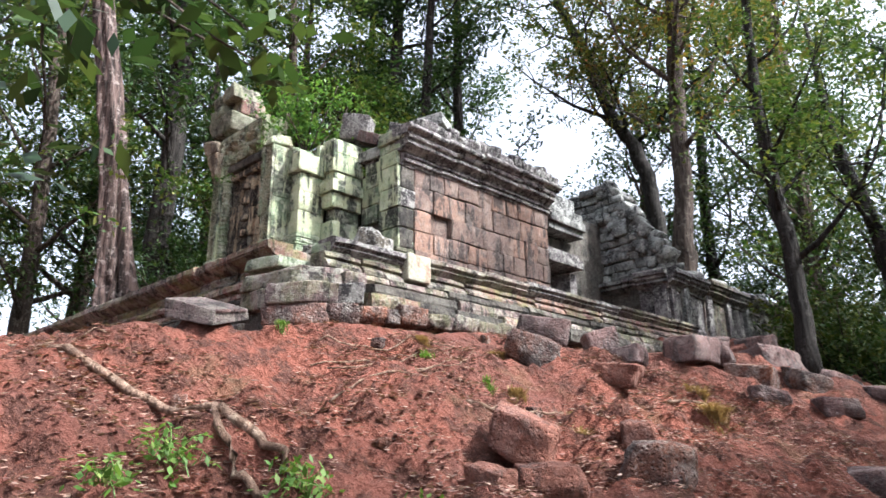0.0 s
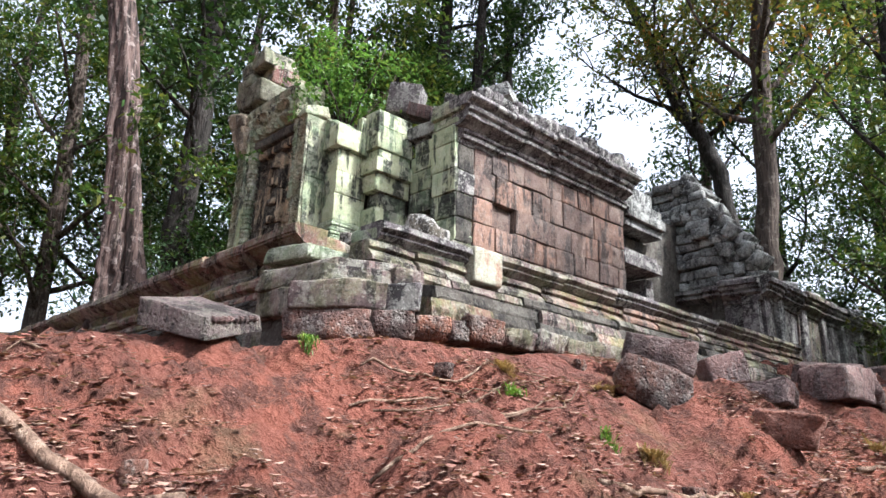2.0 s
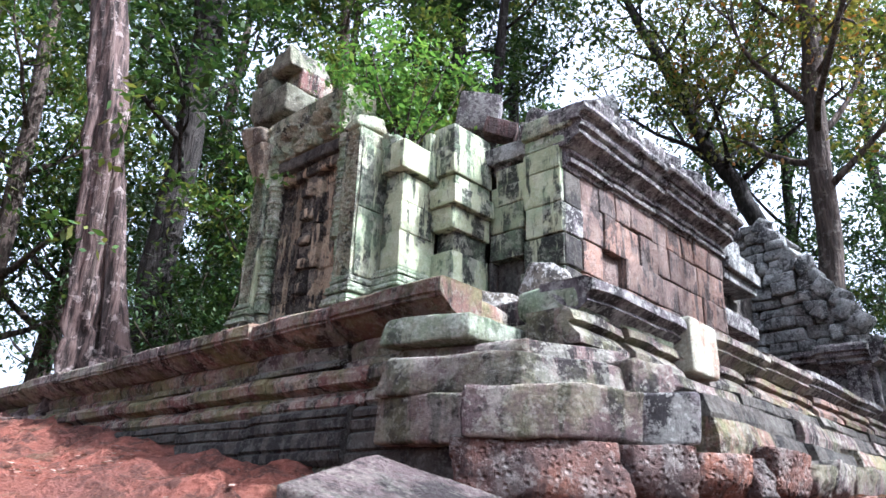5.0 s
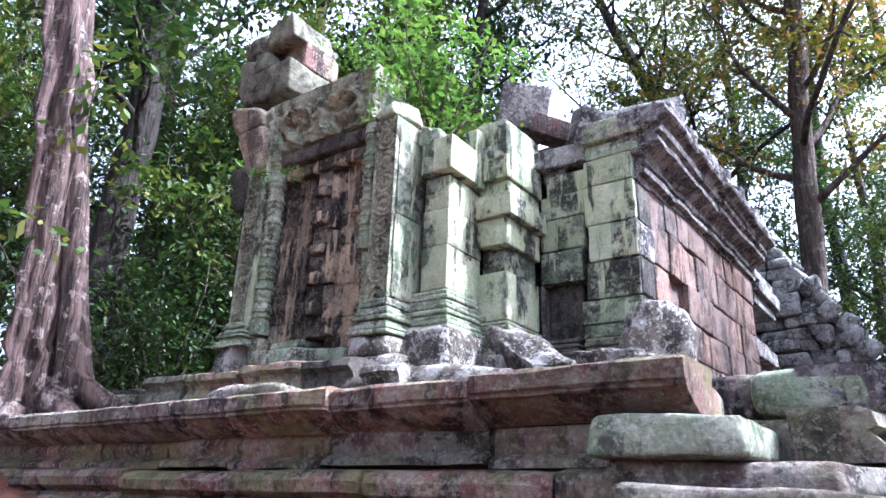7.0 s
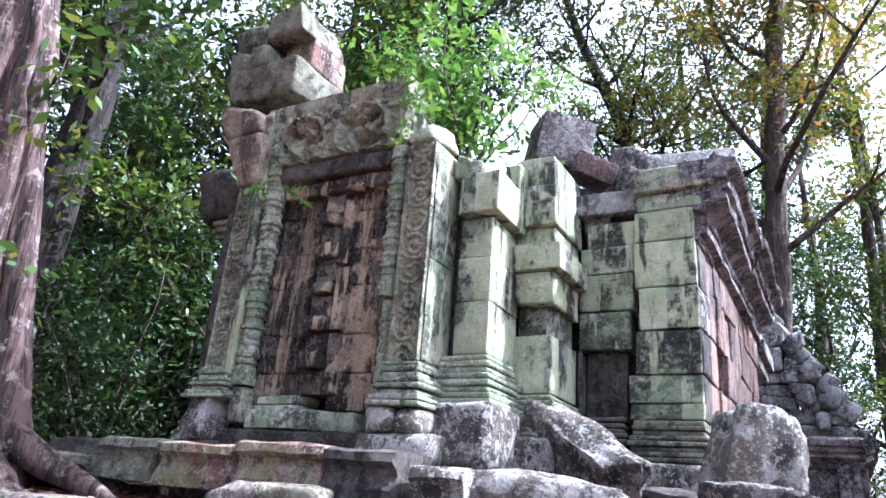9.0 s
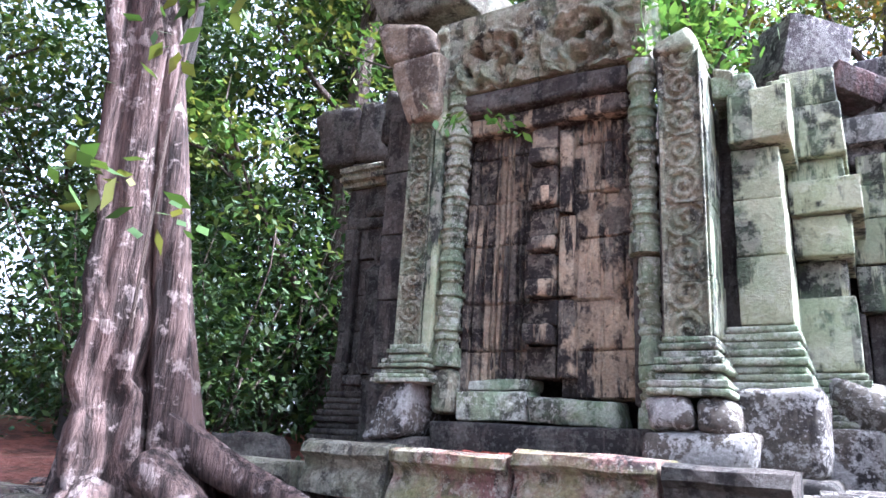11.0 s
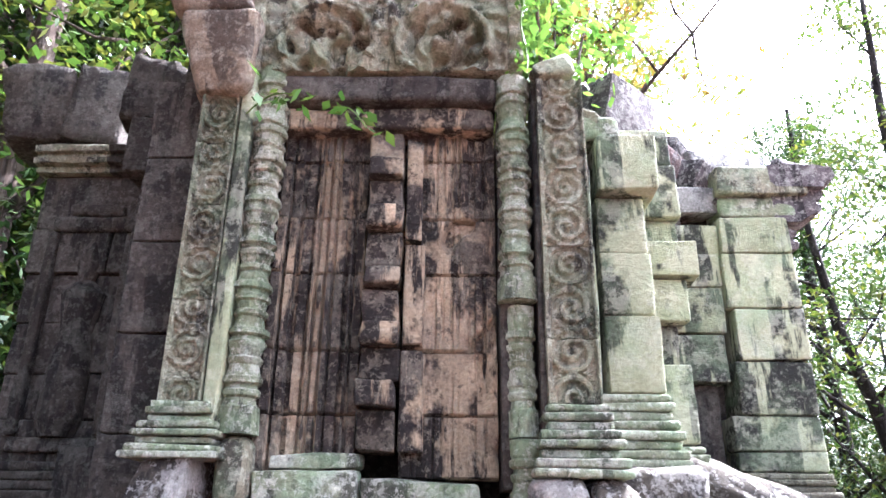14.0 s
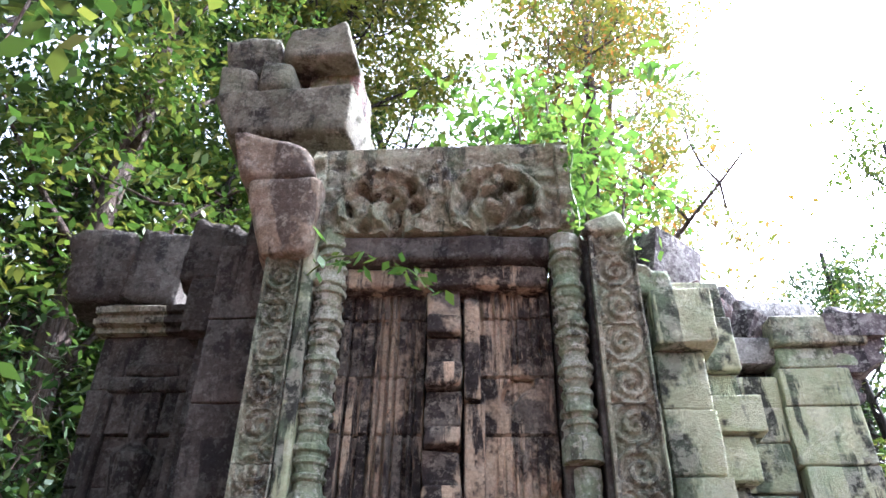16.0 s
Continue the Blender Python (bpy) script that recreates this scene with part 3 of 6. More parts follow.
# long side, facing +x
RTOP = [(0.30, 0.19), (0.345, 0.17), (0.35, 0.12), (0.32, 0.10), (0.30, 0.085), (0.315, 0.06), (0.28, 0.035), (0.24, 0.0)]
RNECK = [(0.25, 0.20), (0.29, 0.18), (0.30, 0.13), (0.26, 0.11), (0.30, 0.07), (0.33, 0.04), (0.33, 0.0)]
RROLL = [(0.30, 0.22), (0.39, 0.19), (0.41, 0.12), (0.37, 0.07), (0.42, 0.04), (0.43, 0.0)]
RFOOT = [(0.50, 0.22), (0.62, 0.20), (0.65, 0.11), (0.63, 0.02), (0.60, 0.0)]
course(side_wall, RTOP, (-6.66, 4.80, 3.87), 1.12, 90, GREY, (1, 1), seed=21, slope=0.02)
course(side_wall, RTOP, (-6.70, 6.36, 3.93), 8.0, 90, [GREY, TERRACE], (0.7, 1.1), seed=22, slope=0.022)
course(side_wall, RNECK, (-6.68, 4.72, 3.68), 1.2, 90, [TERRACE], (0.3, 0.55), seed=23, slope=0.02)
course(side_wall, RNECK, (-6.70, 6.36, 3.73), 8.0, 90, [TERRACE, REDSTONE, PINK], (0.4, 0.9), seed=24, slope=0.022)
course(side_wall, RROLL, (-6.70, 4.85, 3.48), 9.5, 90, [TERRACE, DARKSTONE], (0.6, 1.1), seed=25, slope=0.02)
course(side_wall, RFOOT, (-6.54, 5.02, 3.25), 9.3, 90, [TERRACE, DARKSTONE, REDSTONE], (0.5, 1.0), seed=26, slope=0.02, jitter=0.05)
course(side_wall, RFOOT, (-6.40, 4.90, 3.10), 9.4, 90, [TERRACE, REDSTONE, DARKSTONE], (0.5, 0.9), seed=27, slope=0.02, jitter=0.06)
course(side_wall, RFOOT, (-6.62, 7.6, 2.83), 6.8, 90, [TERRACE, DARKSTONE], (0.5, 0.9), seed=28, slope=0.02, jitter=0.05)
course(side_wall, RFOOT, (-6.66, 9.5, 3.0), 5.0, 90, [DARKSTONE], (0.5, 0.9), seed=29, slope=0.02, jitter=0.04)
block(side_wall, -6.75, -6.31, 5.93, 6.35, 3.735, 4.10, PATCH, r=0.015, wear=0.006, label="pale repaired square block")
block(side_wall, -6.85, -6.40, 4.80, 5.9, 3.87, 4.065, MOSSY, r=0.03)
block(side_wall, -7.3, -6.84, 5.0, 5.9, 3.85, 4.09, TERRACE, r=0.03)
block(side_wall, -7.2, -6.5, 5.9, 6.4, 3.72, 4.0, TERRACE)
block(side_wall, -7.15, -6.44, 4.78, 5.9, 3.5, 3.87, TERRACE, r=0.03)
# pitted laterite footing
footing = [(-6.62, 4.08), (-6.02, 4.50), (-5.87, 4.80), (-5.74, 5.08), (-5.70, 5.24), (-5.64, 5.62), (-5.66, 6.05), (-5.68, 6.5), (-5.7, 6.95), (-5.72, 7.5)]
for i, (p, q) in enumerate(zip(footing, footing[1:])):
    dx, dy = q[0] - p[0], q[1] - p[1]
    ln = math.hypot(dx, dy)
    h = (0.25, 0.23, 0.2, 0.18, 0.22, 0.16, 0.2, 0.17, 0.2)[i]
    me = boulder_mesh(ln * 1.03, 0.5, h, 300 + i, 0.74, 0.07, 8)
    link("footing_stone", me, LATERITE if i < 5 else TERRACE, side_wall, pose((p[0] + q[0]) / 2 - dy / ln * 0.22, (p[1] + q[1]) / 2 + dx / ln * 0.22, 2.93 + h / 2 + 0.014 * i, 0, 0, math.degrees(math.atan2(dy, dx))))
block(side_wall, -7.2, -6.4, 4.4, 8.5, 2.4, 3.3, DARKSTONE, name="core")

# slabs lying on the terrace before the false door
for i, (x0, x1, y0, y1, z0, z1, m, ry) in enumerate((
        (-11.92, -11.36, 5.3, 5.70, 4.20, 4.48, OLD, 1), (-11.34, -10.67, 5.3, 5.70, 4.18, 4.46, REDSTONE, 0), (-10.65, -9.98, 5.3, 5.70, 4.2, 4.48, REDSTONE, -2), (-9.97, -9.46, 5.3, 5.70, 4.18, 4.455, DARKSTONE, -2),
        (-9.42, -9.10, 5.3, 5.68, 4.12, 4.38, LICHEN, 10), (-12.9, -12.05, 5.25, 5.7, 4.15, 4.36, OLD, 2))):
    h = z1 - z0
    prof = [(0.34, h), (0.40, h - 0.02), (0.415, h - 0.07), (0.37, h - 0.10), (0.36, h - 0.14), (0.40, 0.06), (0.40, 0.0)]
    s = link("step_slab", moulding_mesh(prof, x1 - x0 - 0.015, 40 + i, 0.016, 0.06), m, None, pose(x0, y1, z0, 0, 1, ry * 0.5))
    tagged(s, "mossy moulded step slab lying on the terrace", "stone slab", "step slabs")
for i, (x0, x1, y0, y1, z0, z1) in enumerate(((-14.6, -13.6, 4.55, 5.2, 4.0, 4.1), (-13.55, -12.2, 4.6, 5.15, 4.0, 4.08), (-12.15, -10.9, 4.65, 5.2, 3.99, 4.06), (-10.85, -9.6, 4.65, 5.2, 3.96, 4.05), (-9.55, -8.4, 4.7, 5.3, 3.95, 4.04))):
    s = block(None, x0, x1, y0, y1, z0 - 0.05, z1, TERRACE, name="paving_slab", r=0.03, wear=0.02)
    tagged(s, "flat worn paving slab on the terrace", "stone slab", "paving slabs")

# ---- the temple ----
temple = thing("temple", (-10.9, 9.0, 4.3), "ruined sandstone temple with a carved false door porch", "temple")


def section(name, x, y, z, label):
    ob = new(name)
    WORLD[ob] = Matrix.Translation((x, y, z))
    ob.parent = temple
    ob.matrix_basis = WORLD[temple].inverted() @ WORLD[ob]
    return tagged(ob, label)


# plain boxes added inside as cores, so that no light leaks between the stones
core = section("core", -10.9, 9, 4.3, "plain dark inner boxes that block light")
for b in ((-9.42, -8.36, 7.75, 11.5, 4.0, 6.9), (-12.2, -9.75, 6.75, 11.5, 4.0, 6.75), (-13.4, -12.2, 7.75, 11.5, 4.0, 6.7), (-9.75, -9.42, 7.2, 8, 4.0, 6.5), (-10.1, -9.6, 6.55, 7.0, 4.0, 6.3), (-12.3, -11.8, 6.55, 7.2, 4.0, 6.9)):
    block(core, *b, DARKSTONE, name="core_stone")

# false door: courses of carved slabs
false_door = section("false_door", -10.9, 6.4, 4.6, "brown false door carved with ribs and bosses")


def ribs(u, eroded):
    """Raised frames and ribs across one door leaf; u from 0 at the jamb to 1 at the middle."""
    d = 0.0
    for a, b, h in ((0.0, 0.13, 0.085), (0.15, 0.24, 0.055), (0.30, 0.40, 0.035), (0.43, 0.47, 0.05), (0.50, 0.56, 0.03), (0.60, 0.64, 0.055), (0.68, 0.78, 0.035), (0.82, 0.86, 0.05), (0.90, 1.0, 0.03)):
        if a <= u < b:
            d = h
    return d * (1.0 - eroded)


zrows = (4.80, 5.09, 5.40, 5.80, 6.11, 6.45, 6.70)
for r in range(len(zrows) - 1):
    for side in (0, 1):
        x0, x1 = ((-11.50, -11.02), (-10.82, -10.34))[side]
        z0, z1 = zrows[r], zrows[r + 1]
        ero = (0.05, 0.1, 0.0, 0.15, 0.4, 0.7)[r] if side == 0 else (0.95, 0.9, 0.85, 0.8, 0.75, 0.6)[r]

        def front(x, z, side=side, ero=ero, x0=x0, x1=x1, r=r):
            u = x / (x1 - x0)
            u = u if side == 0 else 1 - u
            n = noise.noise(Vector((x * 5 + side * 9, z * 3 + r * 7, 1.3)))
            e = min(1.0, max(0.0, ero + n * 0.55))
            edge = min(x, x1 - x0 - x, z, z1 - z0 - z)
            wob = 0.012 * noise.noise(Vector((x * 14, z * 9, r)))
            hole = -0.05 * smooth(0.25, 0.45, noise.noise(Vector((x * 6, z * 5, r * 3.3 + side * 5)))) * (1 if side else 0.3)
            return 0.06 + ribs(u, e) + wob + hole - (0.02 if edge < 0.008 else 0)
        me = relief_mesh(x1 - x0 - 0.008, z1 - z0 - 0.008, 60, 24, front)
        link("door_slab", me, DOOR, false_door, pose(x0 + 0.004, 6.40, z0 + 0.004))
# middle strip with bosses
z = 4.92
i = 0
while z < 6.56:
    h = (0.20, 0.13, 0.16, 0.12, 0.18, 0.11)[i % 6]
    o = (0.02, 0.09, 0.04, 0.10, 0.03, 0.10)[i % 6]
    block(false_door, -11.015, -10.825, 6.28 - o, 6.5, z, z + h, DOOR, name="boss", r=0.012, wear=0.012)
    z += h
    i += 1
block(false_door, -10.815, -10.70, 6.27, 6.42, 4.92, 5.40, DOOR, name="door_rib", r=0.01)
block(false_door, -10.815, -10.71, 6.25, 6.42, 5.42, 5.95, DOOR, name="door_rib", r=0.01)
block(false_door, -10.815, -10.72, 6.25, 6.42, 5.97, 6.55, DOOR, name="door_rib", r=0.01)
# head and reveals
block(false_door, -11.52, -10.34, 6.22, 6.6, 6.60, 6.74, DOOR, name="door_head", r=0.02)
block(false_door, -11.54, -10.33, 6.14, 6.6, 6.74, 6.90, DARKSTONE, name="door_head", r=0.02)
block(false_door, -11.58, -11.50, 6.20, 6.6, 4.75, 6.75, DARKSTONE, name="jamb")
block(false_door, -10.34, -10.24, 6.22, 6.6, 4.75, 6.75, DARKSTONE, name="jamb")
# sill, split in two and green with moss
block(false_door, -11.45, -10.97, 6.16, 6.5, 4.64, 4.83, MOSSY, name="sill", r=0.012, wear=0.016)
block(false_door, -10.96, -10.42, 6.18, 6.5, 4.64, 4.80, MOSSY, name="sill", r=0.012, wear=0.016)
block(false_door, -11.40, -10.99, 6.21, 6.5, 4.83, 4.905, MOSSY, name="sill", r=0.012, wear=0.012)
block(false_door, -11.6, -10.2, 6.1, 6.6, 4.42, 4.64, DARKSTONE, name="sill_base", r=0.02)
block(false_door, -11.75, -10.15, 5.76, 6.5, 4.1, 4.44, TERRACE, name="sill_base", r=0.03, wear=0.02)


def colonnette(x, y, z0, z1, seed, girth=1.0):
    prof, z = [], z0
    g = random.Random(seed)
    h = z1 - z0
    prof += [(0.10, z0), (0.10, z0 + 0.12), (0.085, z0 + 0.13)]
    z = z0 + 0.13
    while z < z1 - 0.1:
        for r, dz in ((0.078, 0.035), (0.092, 0.01), (0.094, 0.022), (0.08, 0.01), (0.08, 0.016), (0.098, 0.01), (0.098, 0.025), (0.082, 0.01), (0.074, 0.05), (0.086, 0.012), (0.086, 0.018), (0.072, 0.012)):
            z += dz
            if z < z1 - 0.08:
                prof.append((r + g.uniform(-0.004, 0.004), z))
    prof += [(0.09, z1 - 0.07), (0.09, z1)]
    prof = [(r * girth, z) for r, z in prof]
    return link("colonnette", lathe_mesh(prof, 12, 0.006, seed), MOSSY, temple, pose(x, y, 0), "ringed octagonal stone colonnette")


colonnette(-11.55, 6.20, 4.98, 6.93, 1)
colonnette(-10.25, 6.20, 5.62, 6.88, 2, 0.95)
colonnette(-10.235, 6.225, 4.98, 5.60, 3, 0.72)
colonnette(-10.22, 6.215, 4.62, 4.97, 4, 0.88)
block(temple, -11.70, -11.62, 6.10, 6.45, 5.0, 6.96, PALE, name="jamb_strip", r=0.01)
block(temple, -11.62, -11.46, 6.12, 6.3, 4.68, 4.98, CARVED, name="colonnette_base", r=0.03)
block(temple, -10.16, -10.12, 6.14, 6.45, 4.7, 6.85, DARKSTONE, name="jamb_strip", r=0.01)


def scrolls(x, z, w, pitch):
    """Leaf scrolls: a stack of spirals between raised borders."""
    if x < 0.018 or x > w - 0.018:
        return 0.03
    k = (z / pitch) % 1.0 - 0.5
    dx, dz = (x - w / 2) / (w * 0.42), k * 2 * pitch / (w * 0.84)
    d = math.hypot(dx, dz)
    a = math.atan2(dz, dx)
    s = math.sin(d * 11 + a * (1 if int(z / pitch) % 2 else -1))
    leaf = 0.5 + 0.5 * math.sin(x * 130 + 4 * math.sin(z * 60)) * math.sin(z * 120)
    return 0.022 * smooth(-0.3, 0.5, s) * smooth(1.35, 0.9, d) + 0.016 * leaf * smooth(0.7, 1.1, d) + 0.008 * noise.noise(Vector((x * 30, z * 30, 1)))


def carved_pilaster(x0, x1, y, rows, label):
    ob = section("carved_pilaster", (x0 + x1) / 2, y, rows[0], label)
    for z0, z1 in zip(rows, rows[1:]):
        me = relief_mesh(x1 - x0 - 0.006, z1 - z0 - 0.006, 30, max(20, int((z1 - z0) * 90)), lambda x, z, z0=z0: scrolls(x, z + z0, x1 - x0, 0.21), 0.42)
        link("carved_stone", me, CARVED, ob, pose(x0 + 0.003, y + 0.02, z0 + 0.003))
    return ob


pil_r = carved_pilaster(-10.13, -9.885, 6.10, (5.12, 5.42, 5.88, 6.30, 6.84), "pilaster carved with stacked leaf scrolls")
pil_l = carved_pilaster(-11.90, -11.70, 6.10, (5.12, 5.6, 6.1, 6.45, 6.74), "pilaster carved with stacked leaf scrolls")
# return of the pilaster; the pale stone paints in the sun on this side
z = 5.12
for h in (0.33, 0.44, 0.42, 0.36):
    block(pil_r, -9.90, -9.872, 6.13, 6.5, z, z + h, PALE, name="return_stone", r=0.012)
    z += h


def stepped_base(parent, x0, x1, y0, y1, z0, z1, material, spread=0.12):
    """Base mouldings in thin layers, widening downwards."""
    prof = (0.15, 0.3, 0.2, 0.55, 0.75, 0.5, 0.85, 1.0)
    h = (z1 - z0) / len(prof)
    for i, p in enumerate(prof):
        s = spread * p
        b = z1 - h * (i + 1)
        block(parent, x0 - s, x1 + s, y0 - s, y1, b, b + h, material, name="base_moulding", r=0.014, wear=0.005, gap=0.003)


stepped_base(pil_r, -10.13, -9.87, 6.08, 6.6, 4.80, 5.12, MOSSY, 0.085)
for x0, x1, y0, z0, z1 in ((-10.22, -9.96, 5.98, 4.62, 4.80), (-9.96, -9.74, 5.97, 4.60, 4.80), (-10.26, -9.71, 5.93, 4.40, 4.615)):
    block(pil_r, x0, x1, y0, 6.6, z0, z1, LICHEN, name="pedestal", r=0.04, wear=0.03)
block(pil_r, -10.32, -9.66, 5.88, 6.6, 4.05, 4.41, LICHEN, name="pedestal", r=0.05, wear=0.03)
stepped_base(pil_l, -11.90, -11.66, 6.08, 6.6, 4.86, 5.12, MOSSY, 0.095)
warp_block(pil_l, [(-12.02, 5.96, 4.5), (-11.72, 6.0, 4.5), (-11.68, 6.6, 4.5), (-12.02, 6.6, 4.5)], [(-11.92, 6.02, 4.86), (-11.7, 6.02, 4.86), (-11.68, 6.6, 4.86), (-11.92, 6.6, 4.86)], LICHEN, name="pedestal", r=0.015, wear=0.04)
block(pil_l, -12.1, -11.60, 5.93, 6.6, 4.1, 4.51, DARKSTONE, name="pedestal", r=0.05, wear=0.03)
warp_block(pil_r, [(-10.15, 6.07, 6.84), (-9.88, 6.07, 6.84), (-9.88, 6.5, 6.84), (-10.15, 6.5, 6.84)], [(-10.13, 6.1, 6.93), (-9.92, 6.1, 7.02), (-9.92, 6.5, 7.08), (-10.13, 6.5, 7.0)], CARVED, name="capstone", r=0.03, wear=0.025)
warp_block(pil_r, [(-9.86, 6.4, 6.64), (-9.70, 6.4, 6.64), (-9.70, 6.6, 6.64), (-9.86, 6.6, 6.64)], [(-9.85, 6.4, 6.86), (-9.73, 6.42, 6.82), (-9.73, 6.6, 6.84), (-9.85, 6.6, 6.87)], CARVED, name="capstone", r=0.02, wear=0.02)

# lintel
LX0, LX1, LZ0, LZ1 = -11.70, -10.19, 6.90, 7.50


def lintel_front(x, z):
    w, h = LX1 - LX0, LZ1 - LZ0
    u, v = x / w * 2 - 1, z / h
    d = 0.03 * smooth(0.75, 0.9, v)
    for cx in (-0.42, 0.42):
        e = math.hypot((u - cx) / 0.36, (v - 0.30) / 0.42)
        d += 0.055 * smooth(0.16, 0.02, abs(e - 0.95)) * (1 if v > 0.12 else 0.4)
        e2 = math.hypot((u - cx * 0.9) / 0.17, (v - 0.28) / 0.26)
        d += 0.05 * smooth(0.2, 0.04, abs(e2 - 0.8)) + 0.04 * smooth(0.4, 0.1, e2)
        if e < 0.85:
            d -= 0.10 * smooth(-0.05, 0.3, noise.noise(Vector((x * 9, z * 9, 4))))
    f = math.hypot(u / 0.10, (v - 0.55) / 0.30)
    d += 0.06 * smooth(1.05, 0.7, f)
    d += 0.03 * smooth(-0.1, 0.35, noise.noise(Vector((x * 15, z * 15, 7)))) * smooth(0.86, 0.7, v)
    if abs(u) > 0.9:
        d = 0.05 + 0.02 * math.sin(z * 40)
    return d + 0.012 * noise.noise(Vector((x * 5, z * 5, 2)))


lintel = link("lintel", relief_mesh(LX1 - LX0, LZ1 - LZ0, 130, 60, lintel_front, 0.42), CARVED, temple, pose(LX0, 6.13, LZ0, 0, -0.6, 0), "mossy lintel carved with swags and scrolls")

# second and third pilasters stepping back, pale and lichened
step_two = section("wall_step", -9.7, 6.4, 4.3, "pale green hewn blocks stepping back")
for z0, z1, y0, x1, m in ((5.22, 5.62, 6.40, -9.50, PALE), (5.62, 5.97, 6.41, -9.51, PALE), (5.97, 6.30, 6.42, -9.52, PALE), (6.30, 6.64, 6.33, -9.45, PALE)):
    block(step_two, -9.79, x1, y0, 6.95, z0, z1, m)
# dark filler that paints the shadow in the gap beside the pilaster
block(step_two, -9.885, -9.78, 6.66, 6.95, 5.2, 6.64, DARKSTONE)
block(step_two, -9.88, -9.62, 6.38, 6.8, 6.64, 6.80, MOSSY, r=0.03)
stepped_base(step_two, -9.86, -9.50, 6.40, 7.0, 4.86, 5.22, MOSSY, 0.07)
block(step_two, -9.90, -9.40, 6.22, 7.0, 4.4, 4.86, LICHEN, name="pedestal", r=0.04, wear=0.02)
block(step_two, -9.95, -9.35, 6.15, 7.0, 4.0, 4.41, DARKSTONE, name="pedestal", r=0.04, wear=0.02)
step_three = section("wall_step", -9.3, 7.0, 4.3, "pale green hewn blocks stepping back")
for z0, z1, y0, x1 in ((5.02, 5.47, 6.88, -9.20), (5.47, 5.72, 6.98, -9.24), (5.72, 5.98, 6.86, -9.19), (5.98, 6.20, 6.82, -9.12), (6.20, 6.36, 6.90, -9.2), (6.36, 6.72, 6.84, -9.18), (6.72, 6.98, 6.86, -9.20)):
    block(step_three, -9.52, x1, y0, 7.5, z0, z1, STAINED if z0 == 5.47 else PALE)
block(step_three, -9.60, -9.45, 6.75, 7.3, 6.3, 6.9, PALE)
stepped_base(step_three, -9.52, -9.20, 6.88, 7.5, 4.7, 5.02, MOSSY, 0.08)
block(step_three, -9.55, -9.1, 6.7, 7.5, 4.0, 4.7, LICHEN, name="pedestal", r=0.04)

# wing front, facing the walk
wing = section("wing_front", -8.7, 7.5, 4.3, "pale green block wall with a small niche")
for x0, x1, z0, z1, y0, m in (
        (-9.14, -8.72, 6.37, 6.60, 7.52, PALE), (-8.72, -8.24, 6.37, 6.64, 7.47, PALE), (-9.19, -8.73, 6.13, 6.37, 7.50, PALE), (-8.73, -8.235, 5.98, 6.37, 7.48, PALE),
        (-9.20, -8.74, 5.81, 6.13, 7.50, PALE), (-8.70, -8.23, 5.63, 5.98, 7.48, PALE), (-9.20, -8.765, 5.49, 5.81, 7.50, STAINED), (-8.735, -8.23, 5.28, 5.63, 7.49, STAINED),
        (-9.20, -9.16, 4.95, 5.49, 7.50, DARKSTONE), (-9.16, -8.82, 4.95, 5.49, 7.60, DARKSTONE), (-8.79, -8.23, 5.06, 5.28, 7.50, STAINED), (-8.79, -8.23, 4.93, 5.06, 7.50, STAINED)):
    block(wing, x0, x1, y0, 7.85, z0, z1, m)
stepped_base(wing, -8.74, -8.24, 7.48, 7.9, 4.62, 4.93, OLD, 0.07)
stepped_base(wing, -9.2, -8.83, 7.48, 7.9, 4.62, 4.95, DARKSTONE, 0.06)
block(wing, -9.25, -8.1, 7.36, 7.9, 4.1, 4.62, LICHEN, name="pedestal", r=0.03)
# the corner's return on the long side
z = 4.93
for h in (0.35, 0.35, 0.34, 0.40, 0.27):
    block(wing, -8.6, -8.215, 7.53, 7.86, z, z + h, GREY if h < 0.35 else DARKSTONE, r=0.015)
    z += h

# long wall of pink-brown slabs, facing +x
long_wall = section("long_wall", -8.3, 9.8, 4.5, "pink-brown hewn slab wall streaked dark")
g = random.Random(5)
rows = (4.62, 4.92, 5.28, 5.66, 6.08, 6.46)
for i, (z0, z1) in enumerate(zip(rows, rows[1:])):
    y = 7.86
    while y < 11.6:
        w = g.uniform(0.32, 0.56) if y > 7.9 else (0.30, 0.46, 0.40, 0.46, 0.36)[i]
        if 11.68 - y - w < 0.2:
            w = 11.68 - y
        k = rise(y + w / 2)
        hollow = 8.25 < y + w / 2 < 8.75 and 4.95 < z0 < 5.4
        out = -8.29 if hollow else -8.215 + g.uniform(-0.014, 0.014)
        block(long_wall, -8.55, out, y, y + w, z0 + k, z1 + k, PINK, r=0.011, wear=0.009, gap=0.007)
        y += w
course(long_wall, [(0.10, 0.25), (0.16, 0.22), (0.14, 0.16), (0.20, 0.12), (0.22, 0.0)], (-8.30, 7.55, 4.42), 4.2, 90, [GREY, TERRACE], (0.6, 1.0), seed=41, slope=0.02)

